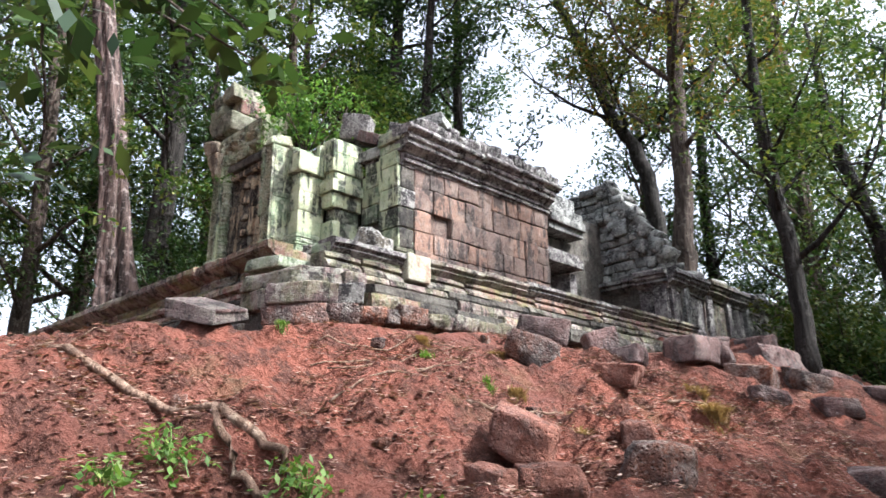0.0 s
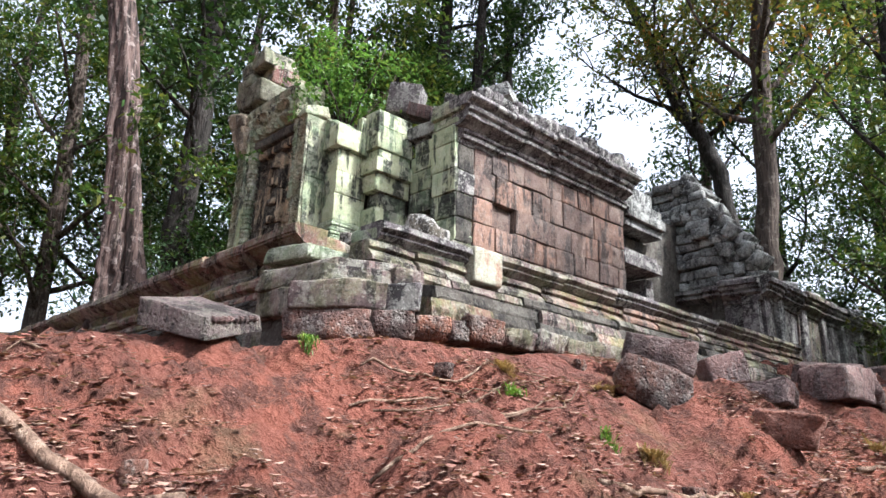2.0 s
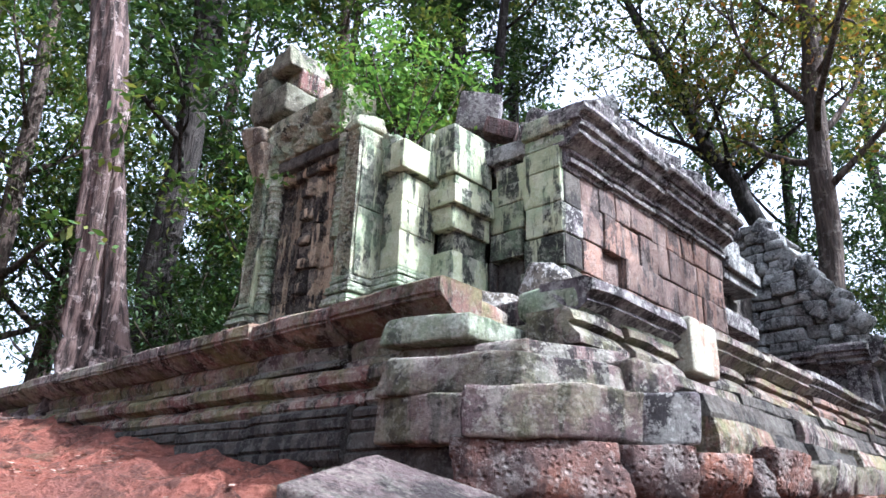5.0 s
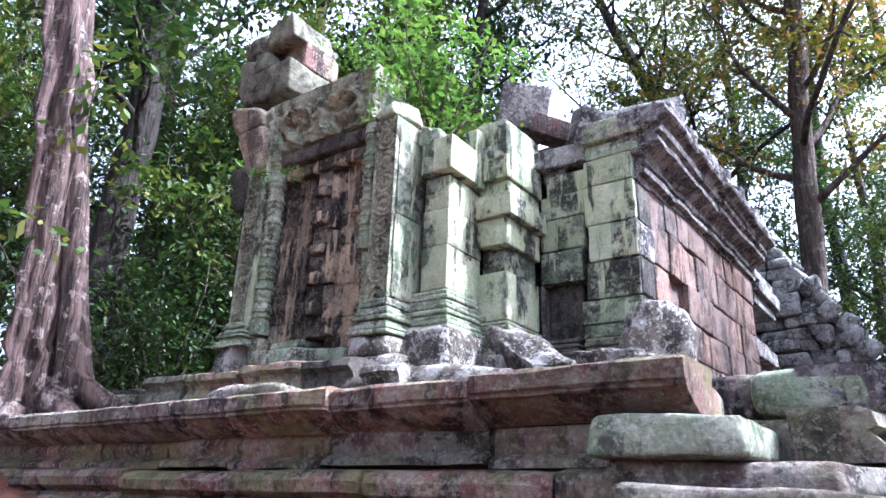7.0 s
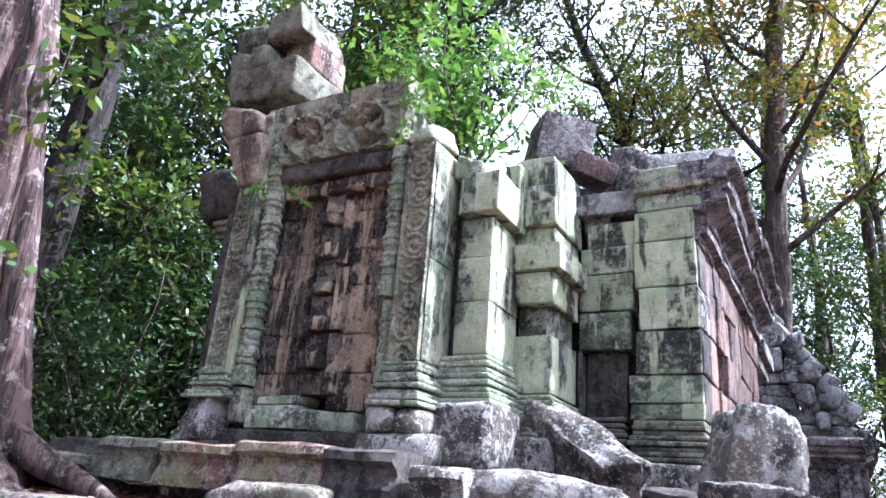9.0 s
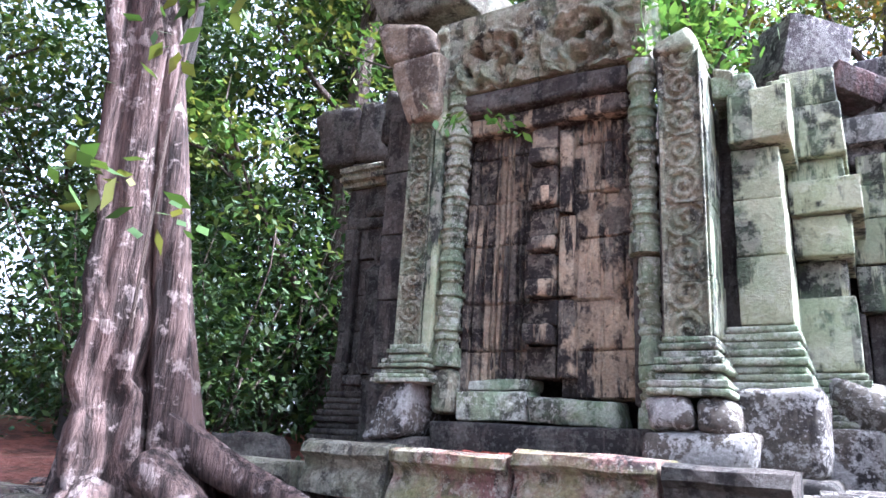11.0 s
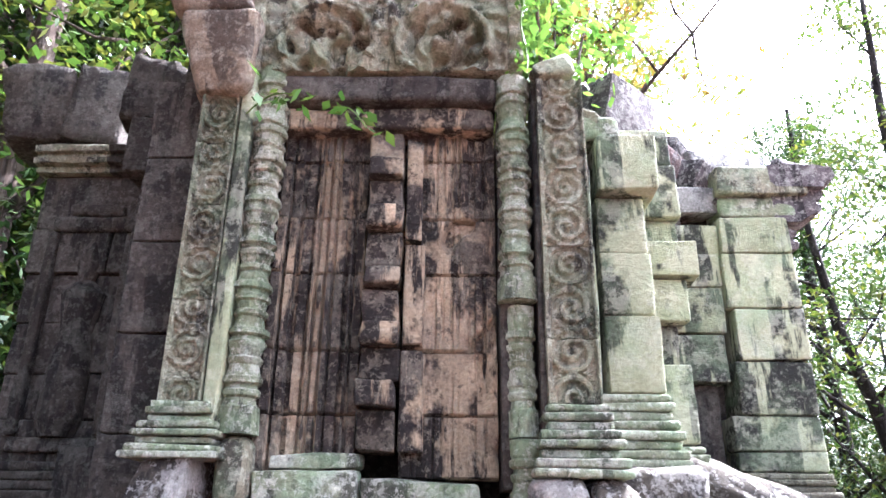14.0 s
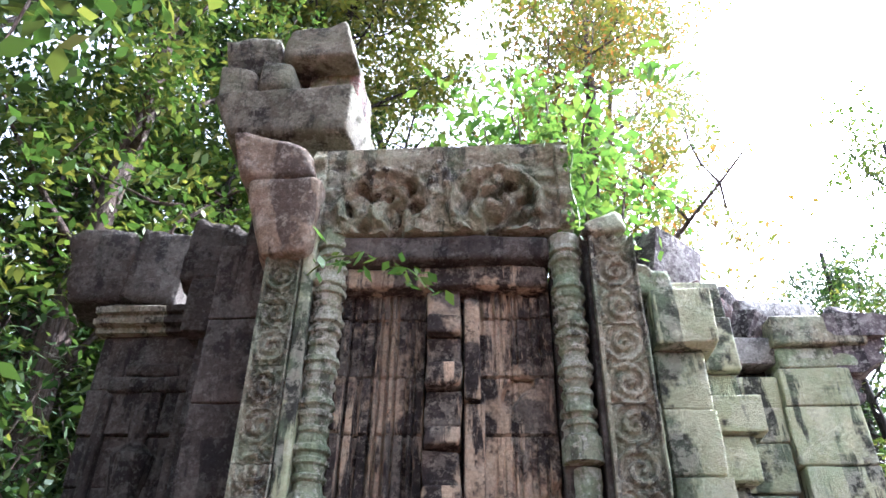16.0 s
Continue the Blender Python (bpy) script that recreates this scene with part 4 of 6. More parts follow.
# cornice over it
cornice = section("cornice", -8.1, 9.6, 6.5, "moulded grey cornice with lotus crest")
C_LOW = [(0.16, 0.20), (0.20, 0.18), (0.19, 0.14), (0.15, 0.13), (0.15, 0.10), (0.19, 0.09), (0.18, 0.05), (0.12, 0.04), (0.12, 0.0)]
C_MID = [(0.36, 0.26), (0.38, 0.23), (0.36, 0.19), (0.31, 0.17), (0.31, 0.14), (0.34, 0.13), (0.33, 0.09), (0.25, 0.06), (0.20, 0.03), (0.17, 0.0)]
C_TOP = [(0.36, 0.17), (0.46, 0.15), (0.48, 0.09), (0.46, 0.06), (0.40, 0.04), (0.37, 0.0)]
course(cornice, C_LOW, (-8.33, 7.55, 6.40), 4.2, 90, GREY, (0.8, 1.2), seed=51, slope=0.025, jitter=0.01)
course(cornice, C_MID, (-8.33, 7.47, 6.60), 4.25, 90, GREY, (0.8, 1.2), seed=52, slope=0.025, jitter=0.01)
course(cornice, C_TOP, (-8.33, 7.42, 6.86), 4.4, 90, GREY, (0.7, 1.1), seed=53, slope=0.025, jitter=0.012)
block(cornice, -8.70, -8.16, 7.47, 7.9, 6.64, 6.80, MOSSY, r=0.02)
block(cornice, -8.72, -8.06, 7.42, 7.95, 6.80, 7.04, CARVED, r=0.02, wear=0.015)
# roof crest: a row of upright lotus stones, and the vault stones behind
y = 7.75
i = 0
while y < 11.6:
    w = g.uniform(0.16, 0.24)
    h = g.uniform(0.2, 0.32) * (0.6 if i % 7 == 5 else 1)
    me = boulder_mesh(0.22, w * 1.05, h, 700 + i, 0.55, 0.08, 3)
    link("crest_stone", me, GREY, cornice, pose(-8.06 + g.uniform(-0.03, 0.03), y + w / 2, 7.03 + h * 0.42 + rise(y), 0, 18, 0))
    y += w
    i += 1
vault = section("vault", -8.8, 9.6, 7.0, "collapsed corbelled vault of grey stones")
for row, (x, z) in enumerate(((-8.28, 7.10), (-8.46, 7.26), (-8.66, 7.38), (-8.9, 7.45))):
    y = 8.25 + 0.1 * row
    while y < 11.5 - 0.3 * row:
        w = g.uniform(0.3, 0.55)
        if g.random() > 0.12 * row:
            block(vault, x - 0.28, x + 0.12, y, y + w, z - 0.25 + rise(y), z + g.uniform(-0.03, 0.07) + rise(y), GREY, r=0.05, wear=0.03, tilt=(g.uniform(-3, 3), 22, g.uniform(-4, 4)))
        y += w
block(vault, -9.4, -8.2, 7.95, 11.5, 6.6, 7.02, DARKSTONE, name="core_stone")

# left wing, mirrored and mossy, its deep shade put into the dark stone colour
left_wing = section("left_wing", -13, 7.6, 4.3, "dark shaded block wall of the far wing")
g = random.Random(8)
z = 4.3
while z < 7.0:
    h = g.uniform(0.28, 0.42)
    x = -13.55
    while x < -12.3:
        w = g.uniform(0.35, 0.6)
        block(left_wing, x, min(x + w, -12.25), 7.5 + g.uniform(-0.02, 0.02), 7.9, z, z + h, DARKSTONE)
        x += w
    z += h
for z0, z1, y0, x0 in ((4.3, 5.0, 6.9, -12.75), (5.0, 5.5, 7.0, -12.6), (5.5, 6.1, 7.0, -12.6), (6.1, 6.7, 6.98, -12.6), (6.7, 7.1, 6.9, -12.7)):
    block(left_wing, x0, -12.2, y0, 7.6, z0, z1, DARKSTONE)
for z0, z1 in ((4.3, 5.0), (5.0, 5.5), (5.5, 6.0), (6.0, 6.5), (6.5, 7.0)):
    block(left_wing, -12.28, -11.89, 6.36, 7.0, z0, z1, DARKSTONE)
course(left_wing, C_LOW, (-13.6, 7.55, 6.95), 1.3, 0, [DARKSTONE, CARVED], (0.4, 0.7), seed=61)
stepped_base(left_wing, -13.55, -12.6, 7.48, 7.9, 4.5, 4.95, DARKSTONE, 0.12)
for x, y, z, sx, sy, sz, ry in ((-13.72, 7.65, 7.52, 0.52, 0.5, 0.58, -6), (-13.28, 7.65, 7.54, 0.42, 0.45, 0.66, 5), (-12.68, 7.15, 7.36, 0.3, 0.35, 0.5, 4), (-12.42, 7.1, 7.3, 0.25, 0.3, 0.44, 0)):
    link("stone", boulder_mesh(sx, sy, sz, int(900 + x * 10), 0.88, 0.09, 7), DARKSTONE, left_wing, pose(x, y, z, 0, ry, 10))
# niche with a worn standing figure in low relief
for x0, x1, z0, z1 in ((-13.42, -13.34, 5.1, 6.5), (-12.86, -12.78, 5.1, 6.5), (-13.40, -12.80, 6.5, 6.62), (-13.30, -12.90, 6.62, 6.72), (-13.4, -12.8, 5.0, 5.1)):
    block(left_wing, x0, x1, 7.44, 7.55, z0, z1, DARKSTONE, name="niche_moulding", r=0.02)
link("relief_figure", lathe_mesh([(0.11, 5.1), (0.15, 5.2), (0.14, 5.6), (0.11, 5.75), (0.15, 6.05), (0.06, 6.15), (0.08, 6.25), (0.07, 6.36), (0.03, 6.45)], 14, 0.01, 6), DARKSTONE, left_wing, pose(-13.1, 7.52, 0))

# the stack of great stones balanced over the door's left side
warp_block(temple, [(-11.95, 6.07, 6.73), (-11.64, 6.03, 6.73), (-11.64, 6.6, 6.73), (-11.95, 6.6, 6.73)], [(-12.10, 5.98, 7.22), (-11.64, 5.98, 7.2), (-11.64, 6.6, 7.2), (-12.10, 6.6, 7.22)], BROWN, name="hanging_stone", r=0.03, wear=0.03, label="tapered broken capital stone")
warp_block(temple, [(-12.11, 5.97, 7.225), (-11.65, 5.97, 7.205), (-11.65, 6.6, 7.205), (-12.11, 6.6, 7.225)], [(-12.20, 5.93, 7.58), (-11.70, 5.96, 7.46), (-11.74, 6.6, 7.48), (-12.2, 6.6, 7.6)], BROWN, name="hanging_stone", r=0.05, wear=0.035, label="tapered broken capital stone")
block(temple, -12.25, -11.72, 6.58, 7.1, 6.7, 7.75, DARKSTONE, name="stack_stone", r=0.03)
warp_block(temple, [(-12.34, 6.2, 7.75), (-11.56, 6.15, 7.72), (-11.45, 6.9, 7.72), (-12.4, 6.95, 7.75)], [(-12.48, 6.15, 8.1), (-11.52, 6.12, 8.12), (-11.45, 6.92, 8.08), (-12.5, 6.95, 8.1)], OLD, name="stack_stone", r=0.03, wear=0.02)
block(temple, -12.48, -12.2, 6.2, 6.9, 8.10, 8.4, OLD, name="stack_stone", r=0.03, wear=0.02)
block(temple, -12.2, -11.95, 6.14, 6.9, 8.11, 8.42, OLD, name="stack_stone", r=0.035, wear=0.02)
block(temple, -11.93, -11.54, 6.34, 6.9, 8.12, 8.46, REDSTONE, name="stack_stone", r=0.02, wear=0.015)
warp_block(temple, [(-12.1, 6.2, 8.46), (-11.56, 6.18, 8.47), (-11.52, 6.85, 8.45), (-12.1, 6.85, 8.45)], [(-12.04, 6.24, 8.74), (-11.64, 6.2, 8.84), (-11.62, 6.8, 8.8), (-12.02, 6.8, 8.78)], OLD, name="stack_stone", r=0.03, wear=0.025)
link("stack_stone", boulder_mesh(0.42, 0.5, 0.34, 74, 0.72, 0.1, 6), OLD, temple, pose(-12.31, 6.5, 8.54))

# tumbled stones lying on the wing's top
for i, (x, y, z, sx, sy, sz, rx, ry, rz, m) in enumerate((
        (-9.44, 7.56, 7.42, 0.50, 0.50, 0.48, 6, 8, 38, GREY), (-9.14, 7.62, 7.16, 0.38, 0.34, 0.20, 8, 18, 36, ROCK), (-8.9, 8.05, 7.36, 0.30, 0.36, 0.34, 20, 10, 50, GREY),
        (-9.02, 7.66, 6.79, 0.60, 0.42, 0.19, 6, -6, 12, TOWER), (-9.08, 7.66, 6.61, 0.22, 0.22, 0.15, 0, 0, 10, TOWER), (-8.60, 7.66, 6.86, 0.22, 0.28, 0.30, 12, 30, 20, GREY), (-8.78, 7.68, 7.04, 0.24, 0.26, 0.22, 25, 10, 40, GREY),
        (-8.45, 8.35, 7.36, 0.84, 0.6, 0.24, 0, -10, 26, TOWER), (-8.62, 7.60, 6.72, 0.10, 0.2, 0.18, 0, 10, 0, TOWER), (-9.42, 8.15, 7.0, 0.4, 0.5, 0.34, 0, 0, 0, DARKSTONE), (-8.95, 8.15, 7.0, 0.5, 0.5, 0.3, 4, 6, 20, DARKSTONE))):
    s = link("tumbled_stone", block_mesh(sx, sy, sz, 0.007, 0.008, 820 + i), m, temple, pose(x, y, z, rx, ry, rz))

# far end: dark recess, gable half and garden wall
link_bay = section("link_bay", -8.9, 13, 4.4, "dark recessed bay with a stone lintel")
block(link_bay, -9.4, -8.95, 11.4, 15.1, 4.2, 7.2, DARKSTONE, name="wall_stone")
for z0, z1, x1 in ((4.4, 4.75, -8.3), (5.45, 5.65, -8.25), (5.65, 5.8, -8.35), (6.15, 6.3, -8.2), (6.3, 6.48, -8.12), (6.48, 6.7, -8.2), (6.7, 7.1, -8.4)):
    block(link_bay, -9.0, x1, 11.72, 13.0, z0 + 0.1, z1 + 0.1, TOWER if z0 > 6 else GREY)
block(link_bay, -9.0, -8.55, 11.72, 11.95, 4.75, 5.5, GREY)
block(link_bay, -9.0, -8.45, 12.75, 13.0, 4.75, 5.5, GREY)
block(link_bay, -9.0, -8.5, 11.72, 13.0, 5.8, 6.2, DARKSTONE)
g = random.Random(17)
gable = section("gable", -8.4, 15.1, 5.6, "half-collapsed grey carved gable of weathered blocks")
z = 5.75
while z < 8.15:
    h = g.uniform(0.16, 0.25)
    right = -7.2 - 0.66 * max(0.0, z - 6.05) + g.uniform(-0.14, 0.10)
    if z < 6.1:
        right = -7.25
    x = -9.9
    while x < right:
        w = min(g.uniform(0.3, 0.6), right - x)
        if w > 0.08:
            d = g.uniform(-0.07, 0.05) + 0.16 * (1 if abs((right - x) - 0.6) < 0.3 and z > 6.2 else 0)
            block(gable, x, x + w, 14.95 - d, 15.6, z, z + h, TOWER, r=0.03, wear=0.025)
        x += w
    z += h
for k in range(10):
    t = k / 9
    link("coping_stone", boulder_mesh(0.34, 0.5, 0.26, 940 + k, 0.7, 0.1, 5), TOWER, gable, pose(-7.25 - 1.35 * t + g.uniform(-0.05, 0.05), 15.05 + g.uniform(-0.1, 0.1), 6.15 + 2.0 * t, 0, -50 + g.uniform(-15, 15), g.uniform(-20, 20)))
for k in range(9):
    t = k / 8
    link("carved_band", boulder_mesh(0.26, 0.24, 0.2, 960 + k, 0.5, 0.12, 4), TOWER, gable, pose(-7.6 - 1.7 * t, 14.9, 6.0 + 1.35 * math.sin(t * 2.2), 0, g.uniform(0, 90), 0))
course(gable, [(0.2, 0.3), (0.42, 0.26), (0.42, 0.18), (0.34, 0.15), (0.36, 0.08), (0.22, 0.03), (0.15, 0.0)], (-9.9, 15.1, 5.42), 2.4, 0, [TOWER, GREY], (0.6, 0.9), seed=81)
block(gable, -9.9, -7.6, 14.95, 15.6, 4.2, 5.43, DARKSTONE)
course(gable, [(0.2, 0.35), (0.42, 0.3), (0.42, 0.1), (0.5, 0.05), (0.5, 0.0)], (-9.9, 15.1, 4.3), 2.3, 0, [DARKSTONE, GREY], (0.6, 0.9), seed=82)
garden = section("gallery_wall", -7.2, 20, 4.0, "long grey moulded gallery wall streaked pale")
GW = [(0.55, 1.85), (0.60, 1.80), (0.60, 1.72), (0.54, 1.70), (0.54, 1.64), (0.48, 1.60), (0.50, 1.55), (0.42, 1.50), (0.36, 1.46), (0.36, 1.40), (0.32, 1.38), (0.31, 0.62), (0.35, 0.58), (0.36, 0.50), (0.40, 0.42), (0.38, 0.36), (0.46, 0.28), (0.50, 0.2), (0.56, 0.10), (0.58, 0.0)]
course(garden, GW, (-7.48, 14.55, 3.86), 13.5, 90, [GREY, TERRACE, GREY], (0.8, 1.3), seed=91, slope=0.02, jitter=0.02, wear=0.02)
course(garden, GW, (-7.9, 15.0, 3.86), 0.80, 0, [GREY], (1, 1), seed=92)
y = 15.3
i = 0
while y < 27:
    block(garden, -7.5, -7.06, y, y + 0.26, 3.9 + 0.02 * (y - 14.5), 5.4 + 0.02 * (y - 14.5), GREY if i % 3 else TOWER, name="wall_pilaster", r=0.02, wear=0.015)
    y += g.uniform(1.0, 1.5)
    i += 1
for y in (15.2, 16.2, 17.6, 20.3, 23):
    link("coping_stone", boulder_mesh(0.4, 0.6, 0.22, int(y * 10), 0.75, 0.07, 5), TOWER, garden, pose(-7.35, y, 5.8 + 0.02 * (y - 14.5), 0, 0, y * 20))
block(garden, -8.2, -7.45, 14.8, 28, 3.0, 5.6, DARKSTONE, name="core_stone")

# ---- loose stones on the bank and the terrace ----
def loose(name, x, y, z, sx, sy, sz, rot, material, label, category="stone", square=0.62, rough=0.10, hewn=False, group="loose stones", seed=None):
    SEED[0] += 1
    s = seed or SEED[0]
    me = boulder_mesh(sx, sy, sz, s, 0.86, 0.07, 9) if hewn else boulder_mesh(sx, sy, sz, s, square, rough, 10)
    if z is None:
        z = ground_z(x, y) + sz * 0.28
    ob = link(name, me, material, None, pose(x, y, z, *rot))
    return tagged(ob, label, category, group)


def slab_on_bank():
    ob = thing("fallen_slab", (-5.8, 3.0, 2.72), "broad purple-grey moulded slab lying on red soil", "stone slab")
    low = [(-5.90, 2.68, 2.735), (-5.50, 2.93, 2.63), (-5.74, 3.42, 2.79), (-6.12, 3.16, 2.88)]
    high = [(-5.90, 2.67, 2.905), (-5.53, 2.93, 2.775), (-5.73, 3.38, 2.885), (-6.08, 3.12, 3.015)]
    warp_block(ob, low, high, SLABSTONE, name="slab", r=0.01, wear=0.01)
    a, c = Vector(high[1]), Vector(high[2])
    for k in range(9):
        m = Matrix.Translation(a.lerp(c, 0.12 + 0.095 * k) + Vector((0.012, 0.0, -0.012))) @ pose(0, 0, 0, 0, 20, 28)
        link("carved_leaf", boulder_mesh(0.034, 0.036, 0.03, 160 + k, 0.6, 0.08, 3), ROCK, ob, m)


slab_on_bank()
loose("fallen_block", -4.86, 6.72, 2.99, 0.58, 0.50, 0.30, (6, 10, 32), ROCK, "purple sandstone block tilted against another stone", hewn=True)
loose("laterite_block", -4.58, 6.12, 2.66, 0.54, 0.40, 0.34, (6, 24, 35), LATERITE, "dark pitted laterite block half sunk in soil", square=0.75)
loose("boulder", -3.1, 4.0, 1.68, 0.46, 0.38, 0.30, (8, 24, 30), RUST, "brown pierced sandstone boulder on the bank", square=0.7)
loose("boulder", -2.85, 3.95, 1.36, 0.42, 0.36, 0.3, (0, 0, 40), RUST, "brown earth-stained stone under another", square=0.7)
loose("boulder", -2.85, 3.35, 1.36, 0.26, 0.24, 0.28, (0, 10, 10), RUST, "dark brown stone on the bank")
loose("boulder", -3.7, 6.28, ground_z(-3.7, 6.28) + 0.08, 0.46, 0.38, 0.24, (0, 8, 20), RUST, "flat reddish stone on the bank", square=0.7)
loose("laterite_block", -2.55, 4.8, ground_z(-2.55, 4.8) + 0.1, 0.46, 0.42, 0.36, (0, 10, 30), LATERITE, "dark porous laterite lump", square=0.5, rough=0.12)
loose("boulder", -2.85, 5.1, ground_z(-2.85, 5.1) + 0.1, 0.24, 0.2, 0.26, (0, 0, 30), RUST, "small brown stone beside a laterite lump")
loose("boulder", -1.75, 7.2, ground_z(-1.75, 7.2) + 0.1, 0.66, 0.55, 0.46, (0, 0, 10), ROCK, "large purple-brown boulder low on the bank", square=0.5)
for x, y, sx, sy, sz, m in ((-4.3, 9.3, 0.6, 0.5, 0.38, ROCK), (-4.5, 10.2, 0.7, 0.55, 0.4, ROCK), (-3.7, 9.7, 0.6, 0.5, 0.3, LATERITE), (-4.0, 11.3, 0.8, 0.6, 0.42, ROCK), (-3.3, 10.6, 0.5, 0.5, 0.3, LATERITE),
                            (-4.9, 8.0, 0.4, 0.3, 0.32, ROCK), (-4.4, 7.6, 0.6, 0.3, 0.24, ROCK), (-3.1, 8.6, 0.4, 0.3, 0.2, ROCK), (-2.7, 9.6, 0.45, 0.35, 0.24, ROCK), (-3.6, 12.6, 0.8, 0.6, 0.5, ROCK), (-4.6, 12.4, 0.7, 0.6, 0.4, ROCK), (-2.6, 11.8, 0.9, 0.6, 0.4, ROCK), (-5.1, 11.4, 0.7, 0.5, 0.4, ROCK), (-4.9, 14.0, 0.8, 0.6, 0.5, ROCK)):
    loose("fallen_block", x, y, None, sx, sy, sz, (rng.uniform(-14, 14), rng.uniform(-14, 14), rng.uniform(0, 90)), m, "tumbled sandstone block on the bank", group="tumbled blocks", hewn=rng.random() < 0.5)
for x, y in ((-5.3, 6.2), (-3.6, 4.8), (-3.4, 3.0), (-2.7, 2.4), (-3.9, 7.0), (-5.2, 4.5), (-4.9, 2.4), (-2.2, 3.2), (-3.0, 5.4), (-5.5, 8.8), (-1.8, 2.2)):
    loose("pebble", x, y, None, rng.uniform(0.08, 0.2), rng.uniform(0.08, 0.16), rng.uniform(0.06, 0.12), (0, 0, rng.uniform(0, 90)), rng.choice([LATERITE, ROCK, REDSTONE]), "small stone lying on red soil", group="pebbles")
# rubble along the temple's foot
for x, y, z, sx, sy, sz, rot, m, label in (
        (-9.02, 6.85, 4.55, 1.05, 0.28, 0.52, (18, 26, -30), LICHEN, "lichened slab leaning on the temple's foot"), (-8.92, 5.7, 4.2, 0.9, 0.42, 0.34, (0, 4, 10), LICHEN, "rounded lichen-spotted rock on the terrace"),
        (-7.72, 5.75, 4.18, 0.5, 0.42, 0.36, (0, 4, 5), LICHEN, "rock with a broad pale lichen patch"), (-7.82, 6.6, 4.5, 0.50, 0.4, 0.66, (0, 14, 35), LICHEN, "upright broken rock at the temple's corner"),
        (-9.5, 5.85, 4.2, 0.5, 0.4, 0.3, (0, 0, 20), LICHEN, "dark lichened rubble on the terrace"), (-7.25, 6.6, 4.15, 0.4, 0.5, 0.34, (0, 0, 10), DARKSTONE, "dark rubble stone by the temple"), (-7.5, 5.4, 4.1, 0.5, 0.4, 0.26, (0, 5, 60), LICHEN, "mossy rubble stone on the terrace"),
        (-10.0, 4.95, 4.12, 0.55, 0.3, 0.2, (0, 3, 12), TERRACE, "low rubble slab on the terrace"), (-12.9, 5.9, 4.35, 0.5, 0.4, 0.3, (0, 0, 40), DARKSTONE, "dark rubble stone by the temple"), (-8.4, 6.9, 4.25, 0.7, 0.4, 0.3, (0, 8, -20), DARKSTONE, "dark rubble stone by the temple"), (-7.4, 8.5, 4.3, 0.6, 0.5, 0.3, (0, 0, 10), LICHEN, "dark rubble stone by the temple")):
    loose("rubble_rock", x, y, z, sx, sy, sz, rot, m, label, square=0.7, rough=0.16, group="rubble")

# ---- trees ----
def limb_points(a, d, length, g, bend=0.25, n=6, lift=0.1):
    pts, p, d = [Vector(a)], Vector(a), Vector(d).normalized()
    for i in range(n):
        d = (d + Vector((g.uniform(-1, 1), g.uniform(-1, 1), g.uniform(-0.6, 1) * 0.8)) * bend + Vector((0, 0, lift))).normalized()
        p = p + d * length / n
        pts.append(p)
    return pts


def leaves(centres, per, spread, size, g, flat=0.6):
    """Leaf clumps: folded pointed leaves round each centre, as arrays."""
    n = len(centres) * per
    r = np.random.RandomState(g.randrange(1 << 30))
    c = np.repeat(np.array(centres), per, axis=0)
    flatten = np.array([1.0, 1.0, flat])
    # sprays: the leaves of a clump crowd round a few twig ends, with gaps between
    sprays = max(1, per // 16)
    ends = r.normal(size=(len(centres), sprays, 3)) * flatten * spread * 0.55
    own = ends[np.repeat(np.arange(len(centres)), per), r.randint(0, sprays, n)]
    p = c + own + r.normal(size=(n, 3)) * flatten * (0.16 * spread + 0.5 * size)
    a = r.uniform(0, 2 * np.pi, n)
    tilt = r.normal(-0.35, 0.5, n)
    d = np.stack([np.cos(a) * np.cos(tilt), np.sin(a) * np.cos(tilt), np.sin(tilt)], 1)
    side = np.stack([-np.sin(a), np.cos(a), r.normal(0, 0.5, n)], 1)
    side /= np.linalg.norm(side, axis=1)[:, None]
    s = size * r.uniform(0.6, 1.35, n)[:, None]
    v = np.stack([p, p + d * s * 0.45 + side * s * 0.24, p + d * s, p + d * s * 0.45 - side * s * 0.24], 1).reshape(-1, 3)
    return v, np.arange(n * 4).reshape(-1, 4)


def leaf_object(name, centres, per, spread, size, g, material, parent=None, m=None, label="", flat=0.6):
    v, f = leaves(centres, per, spread, size, g, flat)
    me = mesh_of(name, v.tolist(), f.tolist())
    return link(name, me, material, parent, m, label)


